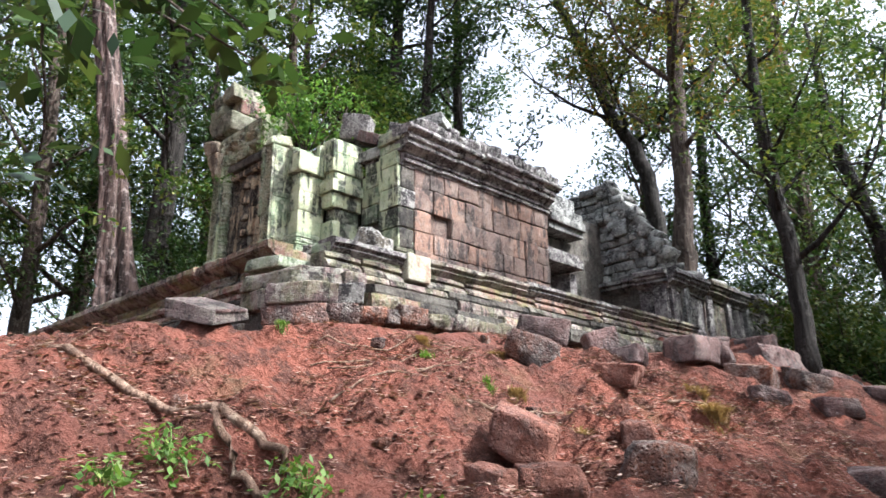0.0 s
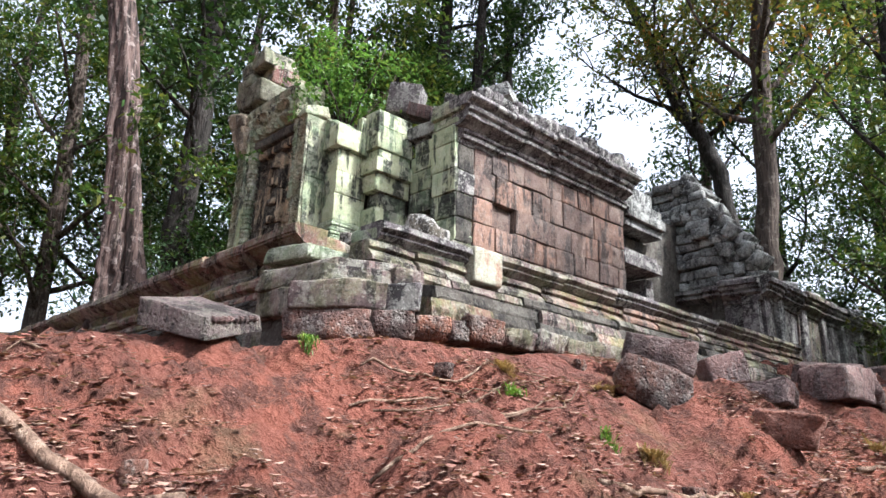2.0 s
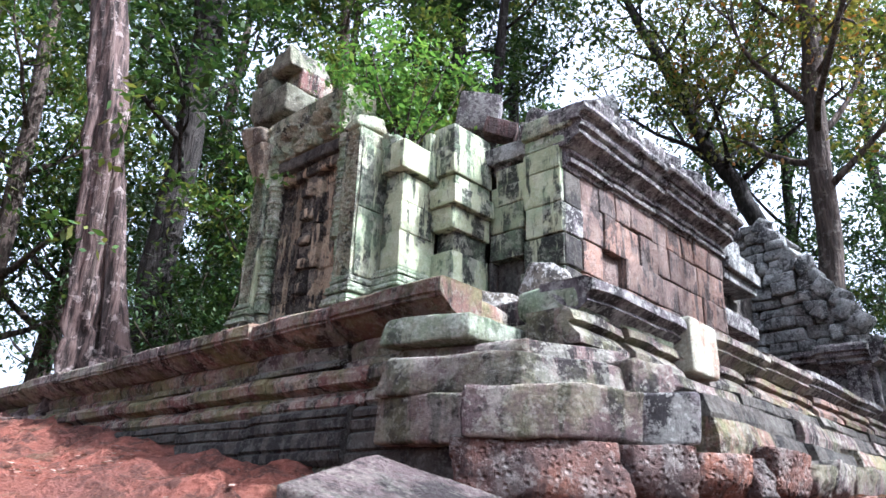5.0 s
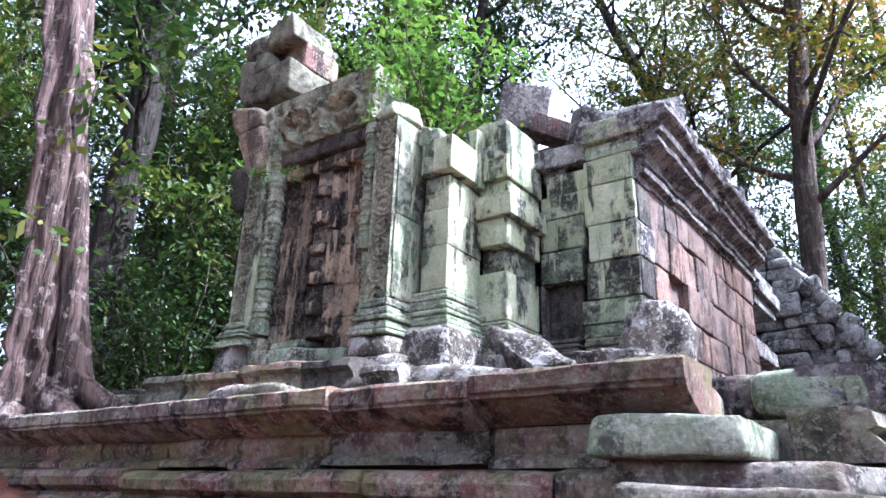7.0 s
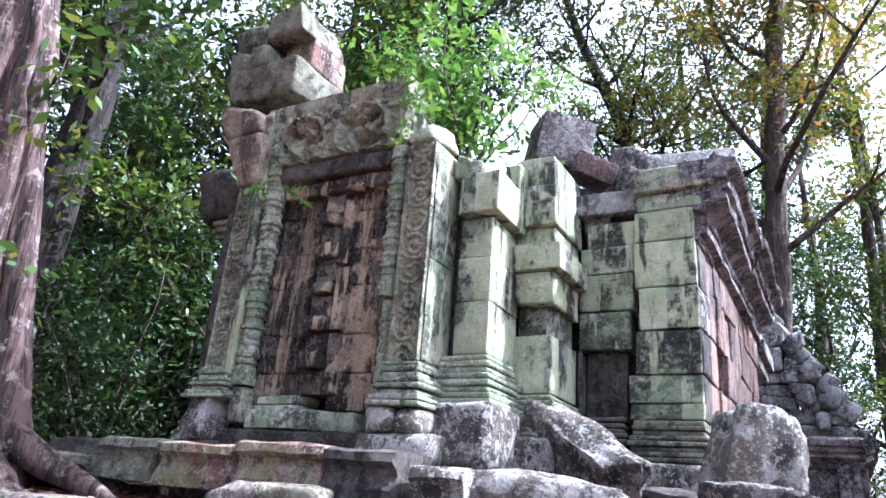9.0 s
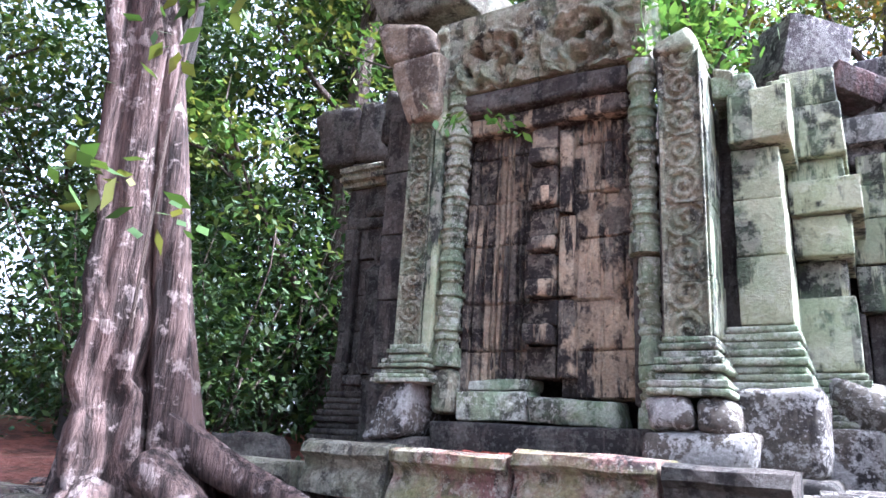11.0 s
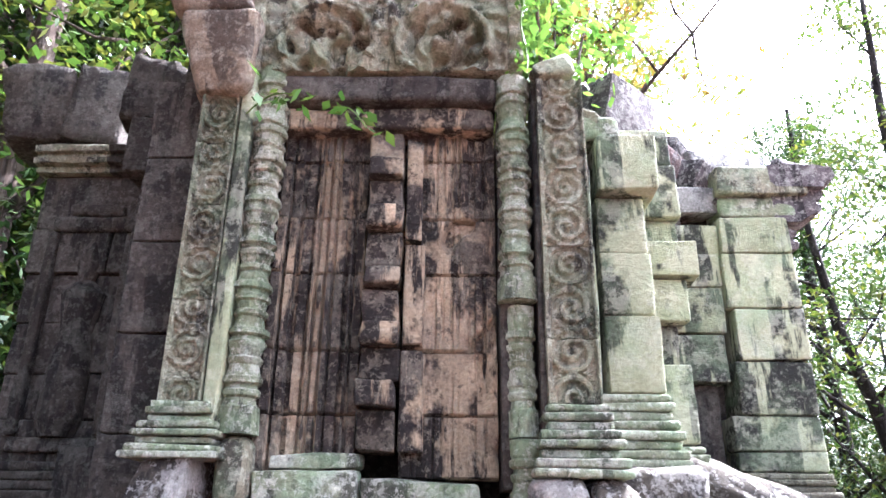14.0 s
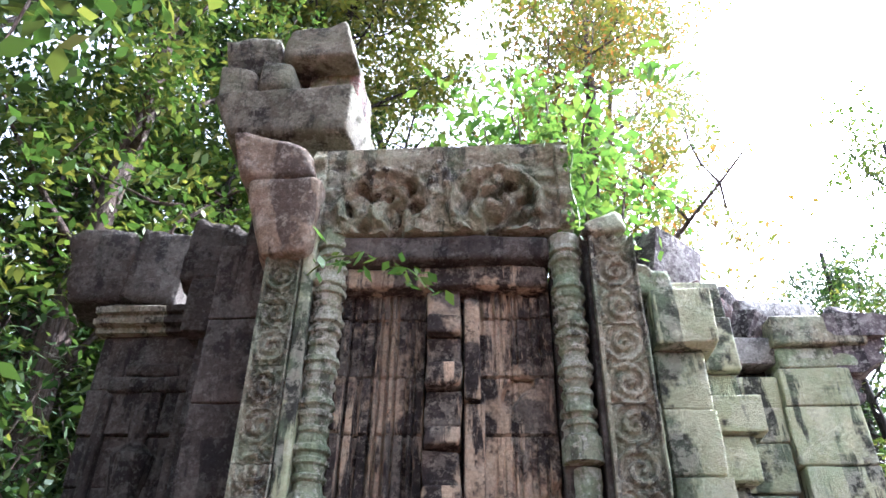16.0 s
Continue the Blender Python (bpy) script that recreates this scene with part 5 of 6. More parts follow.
def tree(name, base, trunk, radii, seed, bark_mat, leaf_mat, label, limbs=10, start=0.45, reach=4.0, per=60, spread=0.7, size=0.14, sub=3, sides=12, group="", leaf_from=0.35, up=0.45, wear=0.10, flutes=0.0):
    """A tapered trunk along points given from its base, limbs with twigs, and a crown of separate leaves."""
    g = random.Random(seed)
    ob = thing(name, base, label, "tree", group)
    b = Vector(base)
    pts = [Vector(p) for p in trunk]
    # refine
    fine, rad = [], []
    for i in range(len(pts) - 1):
        for k in range(4):
            t = k / 4
            fine.append(pts[i].lerp(pts[i + 1], t) + Vector((g.uniform(-1, 1), g.uniform(-1, 1), 0)) * 0.03 * radii[0] * 4 * (1 if i + k else 0))
            rad.append(radii[i] * (1 - t) + radii[i + 1] * t)
    fine.append(pts[-1])
    rad.append(radii[-1])
    bits = [tube(fine, rad, sides, seed, wear, flutes)]
    link("trunk", mesh_of("trunk", *bits[0], True), bark_mat, ob, Matrix.Translation(b))
    tips, branch = [], []
    for i in range(limbs):
        t = start + (1 - start) * (i + g.random()) / limbs
        k = min(len(fine) - 1, int(t * (len(fine) - 1)))
        a = i * 2.4 + g.uniform(-0.5, 0.5)
        ln = reach * g.uniform(0.6, 1.15) * (1.15 - 0.5 * t)
        lp = limb_points(fine[k], (math.cos(a), math.sin(a), up), ln, g)
        r0 = rad[k] * (0.27 if rad[0] > 0.4 else 0.4)
        branch.append(tube(lp, [r0 * (1 - 0.85 * j / (len(lp) - 1)) for j in range(len(lp))], 6, seed + i))
        for s in range(sub):
            q = lp[g.randrange(2, len(lp))]
            sp = limb_points(q, (g.uniform(-1, 1), g.uniform(-1, 1), g.uniform(-0.2, 0.7)), ln * g.uniform(0.3, 0.6), g, 0.35, 4)
            branch.append(tube(sp, [r0 * 0.35 * (1 - 0.85 * j / 4) for j in range(5)], 4, seed + i + s))
            tips += sp[2:]
        tips += [p for j, p in enumerate(lp) if j / len(lp) > leaf_from]
    tagged(link("branchwork", mesh_of("branchwork", *join(branch), True), bark_mat, ob, Matrix.Translation(b)), kind="stuff")
    if per:
        tagged(leaf_object("crown", tips, per, spread, size, g, leaf_mat, ob, Matrix.Translation(b)), kind="stuff")
    return ob


# the two great trunks beside the porch
AX, AY, AZ = -12.92, 4.78, 4.05
flare = tree("tree", (AX, AY, AZ), [(0.04, 0.06, -0.3), (0.03, 0.05, 0.15), (0.0, 0.0, 0.7), (-0.05, -0.08, 1.9), (-0.13, -0.22, 3.4), (-0.3, -0.55, 5.5), (-0.6, -1.0, 9), (-0.8, -1.2, 13), (-0.8, -1.2, 19)], [0.30, 0.225, 0.185, 0.17, 0.19, 0.185, 0.16, 0.12, 0.06], 31, BARK_PALE, LEAF_MID,
             "tall tree with twin fluted pinkish stems and roots", limbs=12, start=0.72, reach=5.0, per=60, spread=0.9, size=0.13, sides=40, wear=0.14, flutes=0.17)
second = [(0.26, 0.36, -0.3), (0.25, 0.35, 0.1), (0.21, 0.29, 0.5), (0.14, 0.19, 1.2), (0.06, 0.06, 2.2), (-0.06, -0.14, 3.4), (-0.18, -0.36, 4.6)]
link("trunk", mesh_of("trunk", *tube(second, [0.28, 0.21, 0.15, 0.115, 0.10, 0.095, 0.09], 24, 9, 0.14, 0.08), True), BARK_PALE, flare, Matrix.Translation((AX, AY, AZ)))
third = [(-0.3, 0.15, -0.3), (-0.3, 0.15, 0.2), (-0.22, 0.15, 1.0), (-0.08, 0.1, 2.6)]
link("trunk", mesh_of("trunk", *tube(third, [0.22, 0.16, 0.12, 0.07], 16, 12, 0.14, 0.08), True), BARK_PALE, flare, Matrix.Translation((AX, AY, AZ)))
for i, (a, ln) in enumerate(((-1.3, 0.8), (-0.2, 1.2), (0.45, 1.7), (0.9, 1.5), (1.6, 1.2), (2.6, 1.0), (-2.4, 0.7))):
    pts = []
    for k in range(9):
        s = k / 8
        w = a + 0.35 * math.sin(s * 3 + i)
        px, py = 0.08 + math.cos(w) * (0.2 + ln * s), 0.1 + math.sin(w) * (0.2 + ln * s)
        pts.append((px, py, 0.4 * (1 - s) ** 3 + ground_z(AX + px, AY + py) - AZ + 0.02))
    link("root", mesh_of("root", *tube(pts, [0.11 * (1 - s / 8) ** 1.3 + 0.025 for s in range(9)], 8, 50 + i, 0.2), True), BARK_PALE, flare, Matrix.Translation((AX, AY, AZ)))
tree("tree", (-16.5, 7.15, 4.2), [(0, 0, -0.3), (0, 0, 1), (0.1, 0, 4), (0.2, 0.1, 8), (0.3, 0.1, 13), (0.6, 0.3, 20)], [0.42, 0.33, 0.28, 0.25, 0.2, 0.12], 32, BARK_DARK, LEAF_DEEP, "dark straight-trunked forest tree", limbs=16, start=0.38, reach=5, per=55, spread=0.8, size=0.19)
# the two trees behind the gallery wall
tree("tree", (-10.4, 21.0, 4.5), [(0, 0, -0.3), (0, 0, 3), (-0.05, 0, 5.2), (-0.2, 0, 6.3), (-0.6, 0, 7.6), (-1.4, 0, 9.2), (-2.15, 0, 11.8), (-3.4, 0, 15), (-4.4, 0.2, 18.5)], [0.4, 0.3, 0.26, 0.245, 0.23, 0.21, 0.19, 0.15, 0.09], 33, BARK_DARK, LEAF_HIGH, "leaning dark-barked tree behind the gallery wall", limbs=22, start=0.5, reach=6.0, up=0.6, per=30, spread=0.85, size=0.17, leaf_from=0.25, sub=6)
tree("tree", (-8.45, 18.5, 4.4), [(0, 0, -0.3), (0, 0, 1.5), (0.05, 0, 3), (0.2, 0, 5.7), (0.35, 0, 8.6), (0.6, 0, 11.6), (1.0, 0, 16), (1.2, 0.2, 20)], [0.4, 0.31, 0.28, 0.26, 0.24, 0.21, 0.15, 0.09], 34, BARK_BROWN, LEAF_AUTUMN, "tall brown tree with yellowing crown", limbs=22, start=0.45, reach=6.0, up=0.6, per=38, spread=0.85, size=0.17, leaf_from=0.25, sub=6)
# slender trees on the bank, nearer than the gallery wall
tree("tree", (-3.75, 12.3, 3.0), [(0, 0, -0.2), (0, 0, 0.8), (-0.05, 0.05, 2), (-0.15, 0.1, 3.2), (-0.3, 0.2, 5), (-0.2, 0.3, 7.5), (0, 0.4, 10)], [0.19, 0.15, 0.135, 0.12, 0.10, 0.07, 0.04], 35, BARK_DARK, LEAF_MID, "slender dark tree on the bank", limbs=14, start=0.3, reach=2.8, per=40, spread=0.6, size=0.11, up=0.5)
tree("tree", (-3.0, 15.5, 3.0), [(0, 0, -0.2), (0.05, 0, 1.5), (-0.2, 0, 3.2), (-0.6, 0.1, 5), (-0.8, 0.3, 8)], [0.2, 0.16, 0.13, 0.1, 0.05], 36, BARK_DARK, LEAF_MID, "slender dark tree on the bank", limbs=12, start=0.3, reach=3, per=40, spread=0.6, size=0.12)

tree("tree", (-15.5, 15.0, 4.4), [(0, 0, -0.3), (0.2, -0.1, 5), (0.7, -0.3, 10), (1.4, -0.5, 14), (2.0, -0.7, 17.5)], [0.22, 0.18, 0.15, 0.11, 0.05], 37, BARK_DARK, LEAF_GOLD, "tall tree with a yellow-green crown behind the porch", limbs=22, start=0.62, reach=5.6, per=80, spread=0.95, size=0.18)
tree("tree", (-16.2, 14.5, 4.4), [(0, 0, -0.3), (0, 0, 3), (0.1, 0, 7), (0.2, -0.1, 12), (0.3, -0.2, 18)], [0.34, 0.28, 0.24, 0.18, 0.08], 38, BARK_DARK, LEAF_DEEP, "dark dense tree behind the temple", limbs=18, start=0.25, reach=3.6, per=75, spread=0.8, size=0.19)
# wide-crowned trees behind the path, added with trunks out of view; their boughs reach over it and shade the porch
tree("tree", (-15.2, -1.4, 3.4), [(0, 0, -0.3), (0, 0, 2), (0.2, 0.3, 6), (0.6, 0.8, 10), (1.0, 1.4, 15)], [0.4, 0.32, 0.27, 0.2, 0.08], 39, BARK_DARK, LEAF_DEEP, "spreading dark tree overhanging the path", limbs=20, start=0.5, reach=6.5, per=44, spread=0.9, size=0.17, up=0.25)
tree("tree", (-20.5, 0.6, 3.8), [(0, 0, -0.3), (0, 0, 2), (0.2, 0.2, 6), (0.5, 0.4, 10), (0.8, 0.6, 16)], [0.4, 0.32, 0.27, 0.2, 0.08], 40, BARK_DARK, LEAF_DEEP, "spreading dark tree overhanging the path", limbs=18, start=0.42, reach=5.5, per=44, spread=0.9, size=0.17, up=0.3)
tree("tree", (-6.3, 22.5, 4.2), [(0, 0, -0.3), (0, 0, 4), (0.1, 0, 9), (-0.1, 0.1, 15), (0.4, 0.1, 20), (1.0, 0.2, 25)], [0.22, 0.18, 0.15, 0.11, 0.08, 0.04], 41, BARK_BROWN, LEAF_HIGH, "very tall slender tree with a thin feathery crown", limbs=20, start=0.5, reach=6.0, per=30, spread=0.9, size=0.19, up=0.45, sub=4)
# forest: a few kinds, repeated
kinds = []
for s, (lm, bm_, h, rch, lab) in enumerate(((LEAF_DEEP, BARK_DARK, 20, 5, "tall dark green forest tree"), (LEAF_MID, BARK_BROWN, 17, 4.5, "leafy green forest tree"), (LEAF_MID, BARK_DARK, 12, 3.8, "young green forest tree"), (LEAF_DEEP, BARK_BROWN, 15, 4.5, "dense dark forest tree"))):
    kinds.append(tree("tree", (-34 - 6 * s, 40 + 5 * s, 3.6), [(0, 0, -0.5), (0, 0, 2), (0.2, 0.1, h * 0.3), (0.1, -0.2, h * 0.6), (0.3, 0.1, h)], [0.38, 0.3, 0.26, 0.2, 0.08], 60 + s, bm_, lm, lab, limbs=15, start=0.22, reach=rch, per=64, spread=0.85, size=0.21, sides=8, group="forest trees"))


def shrub(base, seed, material, label, h=2.5, n=9, per=64, size=0.14):
    g = random.Random(seed)
    ob = thing("shrub", base, label, "shrub", "undergrowth")
    stems, tips = [], []
    for i in range(n):
        a = g.uniform(0, 6.28)
        lp = limb_points((0, 0, -0.1), (math.cos(a) * 0.6, math.sin(a) * 0.6, 1), h * g.uniform(0.6, 1.1), g, 0.3, 6)
        stems.append(tube(lp, [0.035 * (1 - 0.8 * j / 6) for j in range(7)], 5, seed + i))
        tips += lp[1:]
    tagged(link("stemwork", mesh_of("stemwork", *join(stems), True), BARK_BROWN, ob, Matrix.Translation(base)), kind="stuff")
    tagged(leaf_object("foliage", tips, per, h * 0.24, size, g, material, ob, Matrix.Translation(base)), kind="stuff")
    return ob


# the third shrub has sunlight put into its leaf colour
bushes = [shrub((-22, 14, 4.2), 81, LEAF_DEEP, "dense dark green undergrowth", 3.2), shrub((-24, 10, 4.2), 82, LEAF_MID, "green leafy shrub in the undergrowth", 2.6), shrub((-26, 18, 4.2), 83, LEAF_GOLD, "sunlit yellow-green leafy undergrowth", 2.2, per=50)]
g = random.Random(21)


def scatter(sources, spots):
    for x, y, s in spots:
        copy_thing(g.choice(sources), Matrix.Translation((x, y, ground_z(x, y, False) - 0.05)) @ pose(0, 0, 0, 0, 0, g.uniform(0, 360)) @ Matrix.Diagonal((s, s, s * g.uniform(0.9, 1.15), 1)))


scatter(kinds, [(-15.4, 9.8, 0.7), (-14.6, 11.6, 0.75), (-17.5, 12, 0.8), (-19, 16, 1), (-24, 12, 1), (-26, 7, 1), (-30, 10, 1.2), (-33, 4, 1.1), (-28, 16, 1.1), (-22, 20, 1), (-18, 19.5, 0.9), (-25, 26, 1.2), (-7.5, 26.5, 0.85), (-11.5, 28, 0.9), (-9, 31, 1.0), (-38, 14, 1.3), (-36, 22, 1.3),
                (-27, 0, 1.0), (-14.5, 28, 1), (-40, 30, 1.4), (-1.5, 22, 0.8), (1, 27, 1), (3, 20, 0.8), (-2, 33, 1.1), (5, 33, 1.2), (8, 26, 1.1), (9, 40, 1.3),
                # (7, 6), (6.5, 11), (9, 2), (4, 12), (4.5, 7.5): unseen, added to shade the bank
                (-6, 21.5, 0.62), (-2.5, 18.5, 0.6), (-0.5, 15.5, 0.6), (7, 6, 1.0), (6.5, 11, 1.0), (9, 2, 1.0), (14, 20, 1.2), (16, 10, 1.2), (14, 0, 1.1), (10, -10, 1.2), (-4, -12, 1.1), (-16, -10, 1.1), (-26, -10, 1.2), (4, 12, 0.8), (4.5, 7.5, 0.75)])
scatter(bushes[:1], [(-15.8, 9, 0.9), (-15.2, 7.6, 0.8), (-16.5, 7.0, 0.8), (-15.5, 11, 1.2), (-23, 13, 1.6), (-14.3, 10.5, 1.1), (-17, 10.5, 1.1), (-18.5, 8, 1), (-21, 10.5, 1.3), (-20, 12, 1.2), (-17, 14, 1.2), (-21, 16, 1.3), (-27, -1, 1.3), (-15, 13, 1.2), (-16, 18, 1.3)])
scatter(bushes[1:], [
                 (-5.5, 19, 1), (-4.5, 21.5, 1.2), (-5, 24, 1.2), (-3, 18.5, 1), (-1.5, 17, 1), (-0.5, 20, 1.2), (-6, 28, 1.4), (-8, 30, 1.4), (1, 17, 1.2), (2, 14, 1.1), (0, 24, 1.4), (-12, 26, 1.4), (-14, 24, 1.4), (-9.5, 24, 1.2), (-34, 18, 1.6), (-3.5, 16.5, 0.9), (-4.5, 17.5, 1.0), (-2, 14.5, 0.9)])
for x, y, s in ((-29, 3.4, 0.9), (-33, 6.5, 1.1)):
    copy_thing(kinds[1], Matrix.Translation((x, y, ground_z(x, y, False) - 0.05)) @ pose(0, 0, 0, 0, 0, 40 * s) @ Matrix.Diagonal((s, s, s, 1)))

# ---- smaller growth ----
g = random.Random(44)
# sapling rooted in the porch's top, with fresh pinnate leaves
sap = thing("sapling", (-10.12, 6.92, 6.75), "bright green sapling growing out of the ruined wall", "plant")
stems, tips = [], []
for i in range(11):
    a = g.uniform(0, 6.28)
    lp = limb_points((0, 0, 0), (math.cos(a) * 0.38, math.sin(a) * 0.36, 1.2), g.uniform(1.0, 2.0), g, 0.25, 7, 0.0)
    link("stem", mesh_of("stem", *tube(lp, [0.018 * (1 - 0.8 * j / 7) + 0.002 for j in range(8)], 5, i), True), BARK_BROWN, sap, WORLD[sap])
    tips += lp[3:]
leaf_object("foliage", tips, 40, 0.34, 0.10, g, LEAF_BRIGHT, sap, WORLD[sap], flat=0.8)

# creeper trailing down the lintel's right end
vine = thing("creeper", (-10.2, 6.1, 7.5), "thin green creeper hanging from the lintel", "plant")
pts = [(-10.35 + 0.02 * k, 6.04 + 0.01 * math.sin(k), 7.54) for k in range(6)] + [(-10.19 + 0.015 * math.sin(k), 6.03, 7.5 - 0.075 * k) for k in range(10)]
link("stem", mesh_of("stem", *tube(pts, [0.006] * len(pts), 4)), GRASS, vine)
leaf_object("foliage", pts, 9, 0.07, 0.05, g, LEAF_BRIGHT, vine)

# two sprigs hanging before the door
for a, b in (((-11.66, 6.1, 6.62), (-11.32, 5.72, 6.49)), ((-11.2, 6.1, 6.66), (-10.98, 5.84, 6.38))):
    sp = thing("sprig", a, "fresh green leaf sprig hanging from the stonework", "plant", "sprigs")
    A, B = Vector(a), Vector(b)
    path = [A.lerp(B, t / 6) + Vector((0, 0, 0.05 * math.sin(t / 6 * 3.1))) for t in range(7)]
    link("stem", mesh_of("stem", *tube(path, [0.004] * 7, 4)), GRASS, sp)
    leaf_object("foliage", path[2:], 4, 0.05, 0.09, g, LEAF_BRIGHT, sp)

# leafy bough reaching in over the start of the path
bough = thing("bough", (-2.9, 0.7, 3.8), "dark leafy bough hanging over the path", "branch")
bits, tips = [], []
for i in range(8):
    lp = limb_points((-2.95, 0.65, 3.75), (0.35 + 0.5 * math.sin(i * 2.1), 0.3 + 0.5 * math.cos(i * 1.7), -0.7 + 0.06 * i), 1.1, g, 0.22, 6, -0.05)
    tagged(link("twig", mesh_of("twig", *tube(lp, [0.010 * (1 - 0.8 * j / 6) + 0.002 for j in range(7)], 5, i), True), BARK_BROWN, bough, None))
    tips += lp[2:]
link("stem", mesh_of("stem", *tube([(-6.5, -1.2, 6.4), (-4.6, -0.2, 5.2), (-2.95, 0.65, 3.75)], [0.05, 0.035, 0.014], 6), True), BARK_BROWN, bough)
leaf_object("foliage", tips, 8, 0.16, 0.13, g, LEAF_DEEP, bough)

# leaves on the great trunk
climb = thing("climber", (-12.6, 4.6, 5.2), "young leafy shoots on the great trunk", "plant")
pts = [(-12.5 + g.uniform(-0.25, 0.25), 4.6 + g.uniform(-0.1, 0.1), 6.2 + g.uniform(-0.5, 1.6)) for _ in range(10)]
link("stem", mesh_of("stem", *tube([(-12.7, 4.68, 5.0), (-12.6, 4.62, 6.2), (-12.55, 4.66, 7.6)], [0.012, 0.01, 0.005], 5)), BARK_BROWN, climb)
leaf_object("foliage", pts, 12, 0.28, 0.15, g, LEAF_MID, climb)

# roots and sticks over the soil
def over_soil(path, radius, name, label, seed, lift=0.6, mat=ROOT):
    pts, rad = [], []
    for i in range(len(path) - 1):
        for k in range(6):
            t = k / 6
            x = path[i][0] * (1 - t) + path[i + 1][0] * t + 0.02 * math.sin(i * 5 + k * 1.9 + seed)
            y = path[i][1] * (1 - t) + path[i + 1][1] * t + 0.02 * math.cos(i * 4 + k * 1.3 + seed)
            near = [ground_z(x + dx, y + dy) for dx, dy in ((0, 0), (0.12, 0), (-0.12, 0), (0, 0.12), (0, -0.12), (0.25, 0), (-0.25, 0), (0, 0.25), (0, -0.25))]
            pts.append((x, y, max(sum(near) / 9 + 0.02, near[0] - radius) + radius * lift))
    n = len(pts)
    rad = [radius * (1.1 - 0.6 * i / n) for i in range(n)]
    ob = link(name, mesh_of(name, *tube(pts, rad, 8, seed, 0.2), True), mat)
    return tagged(ob, label, "root" if "root" in name else "stick", "roots and sticks")


over_soil([(-6.9, 1.1), (-5.8, 1.6), (-5.0, 2.0), (-4.2, 2.28), (-3.75, 2.2), (-3.4, 2.25), (-3.0, 2.15), (-2.5, 2.05)], 0.034, "root", "pale bent tree root crossing red soil", 1)
over_soil([(-4.15, 2.3), (-3.7, 2.45), (-3.3, 2.4)], 0.035, "root", "brown side root in red soil", 2)
over_soil([(-5.0, 3.6), (-4.9, 4.4), (-4.85, 5.2)], 0.009, "root", "thin pale root on red soil", 3, 1.0)
over_soil([(-4.7, 4.2), (-4.5, 4.9), (-4.7, 5.4)], 0.008, "root", "thin pale root on red soil", 4, 1.0)
over_soil([(-3.7, 4.1), (-3.55, 4.7), (-3.6, 5.3)], 0.016, "stick", "pale broken stick on red soil", 5, 1.0)
over_soil([(-3.4, 6.7), (-3.2, 7.4)], 0.016, "stick", "pale broken stick on red soil", 6, 1.0)
over_soil([(-5.35, 3.9), (-5.1, 4.5), (-5.0, 5.1), (-4.9, 5.7)], 0.009, "root", "thin pale root on red soil", 8, 1.2)
over_soil([(-5.2, 4.2), (-4.85, 4.75), (-4.95, 5.35)], 0.006, "root", "thin pale root on red soil", 9, 1.2)
over_soil([(-4.9, 3.7), (-4.6, 4.3), (-4.55, 5.0)], 0.007, "root", "thin pale root on red soil", 10, 1.2)
over_soil([(-4.4, 3.3), (-4.3, 3.9), (-4.1, 4.4)], 0.009, "stick", "thin dry twig on red soil", 11, 1.2)
over_soil([(-6.3, 1.0), (-5.9, 1.7), (-5.7, 2.3)], 0.011, "stick", "thin dry twig on red soil", 12, 1.2)
over_soil([(-7.6, 1.9), (-6.9, 2.2), (-6.3, 2.5)], 0.02, "root", "pale root at the terrace's foot", 7, 0.8)

# leaf litter, petals, grass
def litter(name, n, box, size, material, label, seed, keep=None, level=None):
    r = random.Random(seed)
    vs, fs = [], []
    while len(fs) < n:
        x, y = r.uniform(box[0], box[1]), r.uniform(box[2], box[3])
        if keep and not keep(x, y, r):
            continue
        z = (ground_z(x, y) if level is None else level) + 0.008
        a, s = r.uniform(0, 6.28), size * r.uniform(0.5, 1.4)
        dx, dy = math.cos(a) * s, math.sin(a) * s
        c = [r.uniform(0, 0.28) * s for _ in range(4)]
        k = len(vs)
        vs += [(x, y, z + c[0]), (x + dx * 0.5 - dy * 0.28, y + dy * 0.5 + dx * 0.28, z + c[1]), (x + dx, y + dy, z + c[2]), (x + dx * 0.5 + dy * 0.28, y + dy * 0.5 - dx * 0.28, z + c[3])]
        fs.append((k, k + 1, k + 2, k + 3))
    ob = link(name, mesh_of(name, vs, fs), material)
    return tagged(ob, label, "leaf litter", kind="stuff")


clump = lambda x, y, r: noise.noise(Vector((x * 1.1, y * 1.1, 6))) + r.uniform(-0.35, 0.35) > -0.12 + 0.4 * smooth(-4.0, -5.0, x) * smooth(2.2, 3.0, y)
litter("leaf_litter", 34000, (-6.0, -0.3, 0.2, 8.5), 0.046, LITTER, "dry reddish brown leaves scattered over the soil", 1, clump)
litter("leaf_litter", 2500, (-13.0, -6.0, 0.8, 4.1), 0.05, LITTER, "dry leaves at the terrace's foot", 2, clump)
litter("leaf_litter", 1800, (-14.0, -7.0, 4.8, 6.2), 0.07, LITTER, "dry leaves on the terrace", 3)
litter("petals", 420, (-11.72, -10.18, 5.78, 6.08), 0.06, PETALS, "red fallen petals along the step before the door", 4, level=4.437)
litter("petals", 160, (-13.0, -11.9, 4.6, 5.2), 0.06, PETALS, "red fallen petals near the great tree", 8)
litter("petals", 160, (-9.4, -8.2, 4.85, 5.4), 0.06, PETALS, "red fallen petals on the terrace", 5)
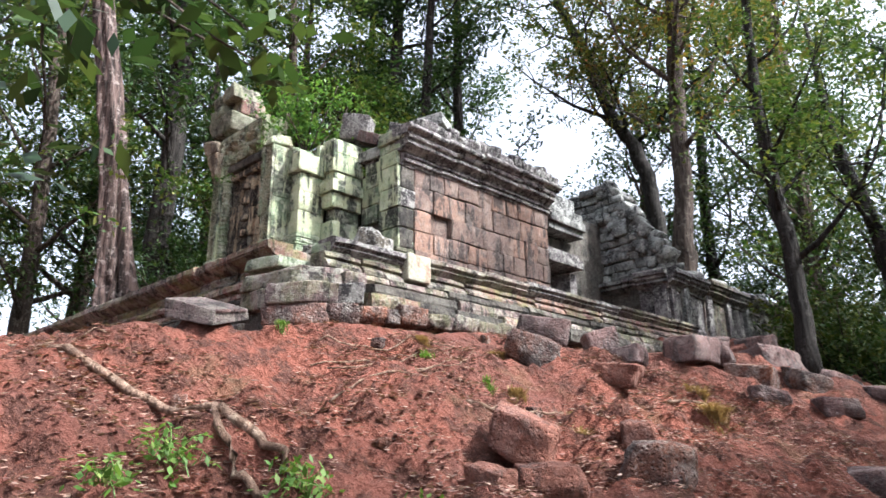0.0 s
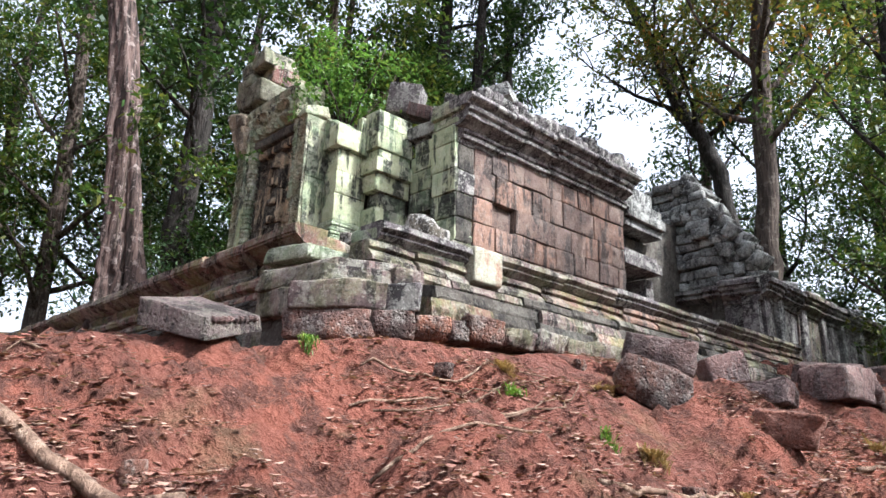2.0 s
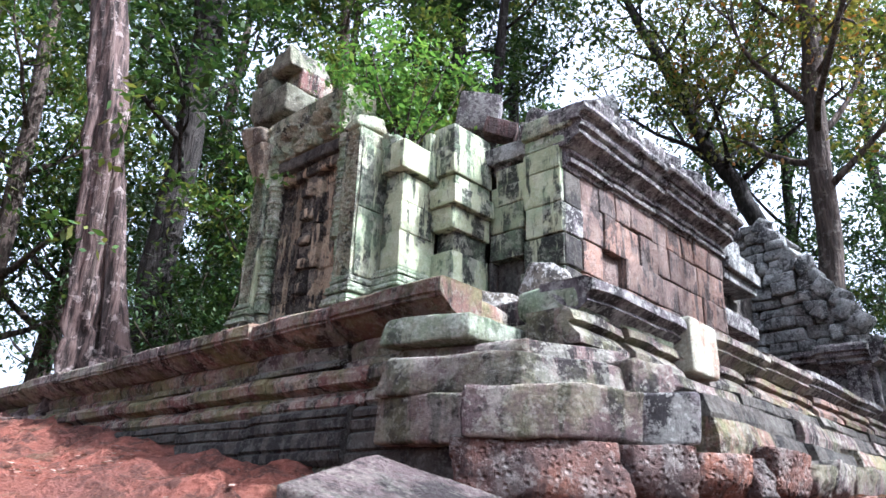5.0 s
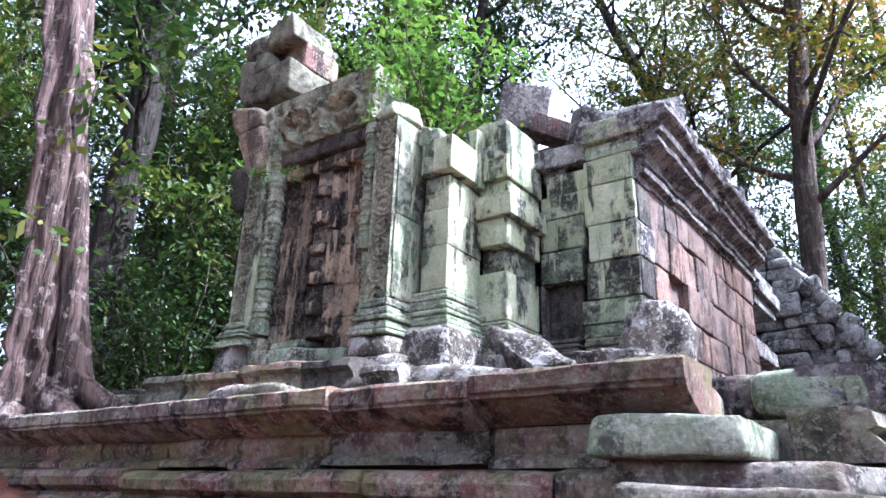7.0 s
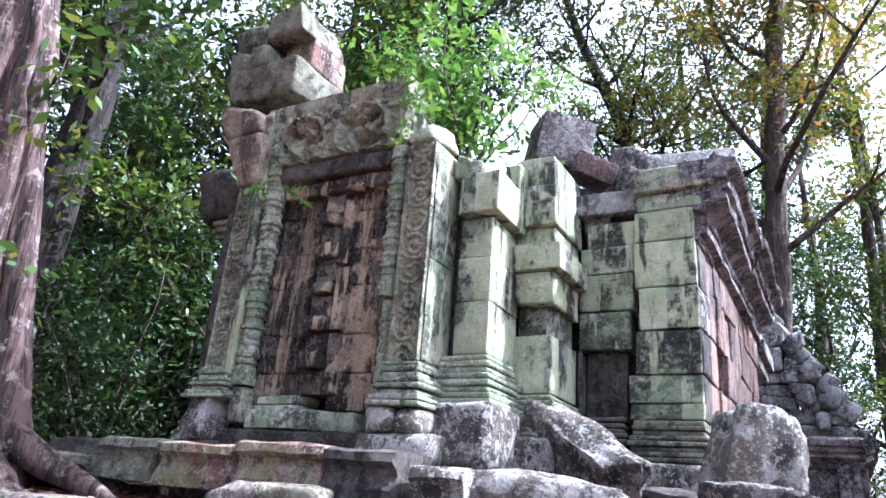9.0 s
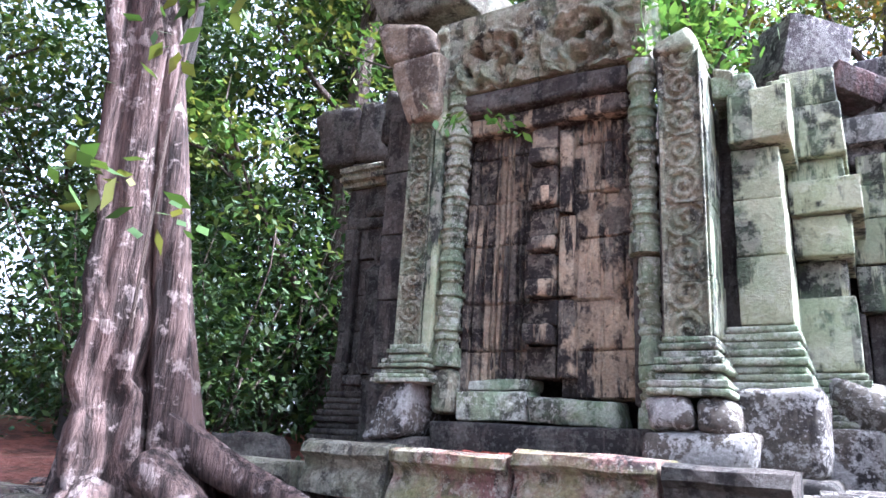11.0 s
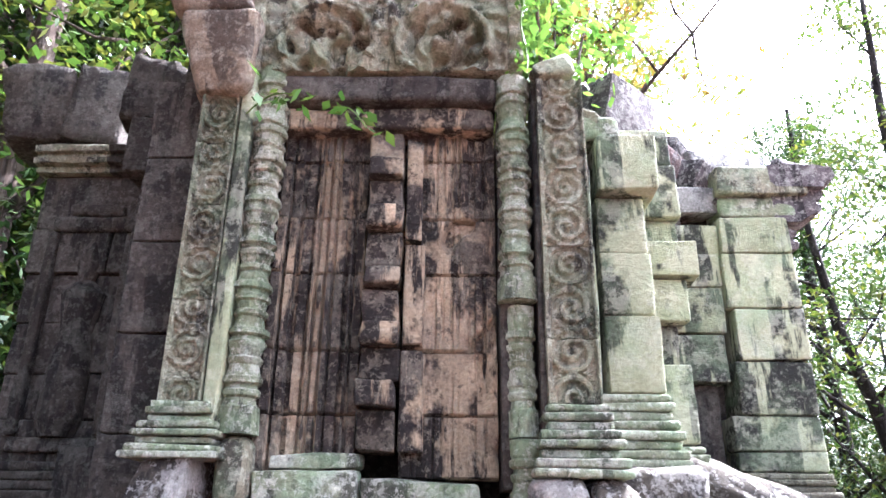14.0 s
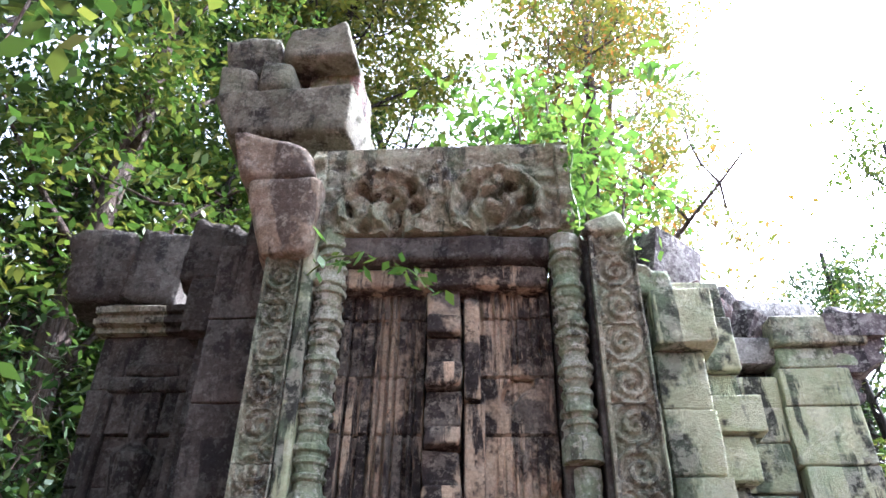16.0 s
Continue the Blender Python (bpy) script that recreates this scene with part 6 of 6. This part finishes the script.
litter("petals", 200, (-7.0, -6.4, 4.9, 5.4), 0.06, PETALS, "brown-red leaves caught at the terrace corner", 6)


def tuft(x, y, n, h, material, label, seed, lean=0.7):
    r = random.Random(seed)
    vs, fs = [], []
    for _ in range(3 * n):
        a, l = r.uniform(0, 6.28), h * r.uniform(0.5, 1.2)
        bx, by = x + r.gauss(0, h * 0.35), y + r.gauss(0, h * 0.35)
        bz = ground_z(bx, by)
        w, ln = 0.004 + 0.02 * l, l * lean * r.uniform(0.4, 1.3)
        ca, sa = math.cos(a), math.sin(a)
        k = len(vs)
        vs += [(bx - sa * w * 0.4, by + ca * w * 0.4, bz), (bx + sa * w * 0.4, by - ca * w * 0.4, bz), (bx + ca * ln * 0.5 + sa * w, by + sa * ln * 0.5 - ca * w, bz + l * 0.6), (bx + ca * ln * 0.5 - sa * w, by + sa * ln * 0.5 + ca * w, bz + l * 0.6), (bx + ca * ln, by + sa * ln, bz + l * 0.65)]
        fs += [(k, k + 1, k + 2, k + 3), (k + 3, k + 2, k + 4)]
    ob = link("grass_tuft", mesh_of("grass_tuft", vs, fs), material)
    return tagged(ob, label, "grass", "tufts", "stuff")


def weed(x, y, w, n, seed):
    r = random.Random(seed)
    z = ground_z(x, y)
    ob = thing("weed", (x, y, z), "leafy green weed sprouting from red soil", "plant", "weeds")
    tops = []
    for i in range(n):
        a, l = r.uniform(0, 6.28), w * r.uniform(0.4, 1.0)
        ex, ey = x + math.cos(a) * l, y + math.sin(a) * l
        path = [(x + (ex - x) * t / 4, y + (ey - y) * t / 4, z * (1 - t / 4) + (ground_z(ex, ey) + 0.05) * t / 4 + 0.10 * math.sin(t / 4 * 2.6)) for t in range(5)]
        link("stem", mesh_of("stem", *tube(path, [0.004] * 5, 4, i)), GRASS, ob)
        tops += path[1:]
    leaf_object("foliage", tops, 4, 0.055, 0.06, r, GRASS, ob)


weed(-3.95, 1.92, 0.24, 11, 1)
weed(-3.35, 2.42, 0.18, 9, 2)
weed(-3.3, 1.3, 0.18, 7, 3)
weed(-2.6, 2.6, 0.14, 6, 4)
for i, (x, y, n, h) in enumerate(((-4.75, 4.7, 50, 0.08), (-4.2, 4.95, 40, 0.08), (-5.5, 3.6, 40, 0.07), (-6.6, 2.3, 50, 0.1))):
    tuft(x, y, n, h, GRASS, "green grass tuft on red soil", 500 + i)
for i, (x, y, n, h) in enumerate(((-5.0, 4.9, 90, 0.07), (-4.8, 5.8, 100, 0.08), (-4.0, 5.1, 80, 0.09), (-3.5, 5.3, 80, 0.09), (-3.2, 4.9, 70, 0.08), (-3.0, 6.9, 150, 0.14), (-3.4, 7.4, 120, 0.12), (-6.75, 5.1, 80, 0.1), (-5.0, 6.5, 120, 0.1))):
    tuft(x, y, n, h, STRAW, "dry straw-coloured grass on red soil", 600 + i, 1.2)
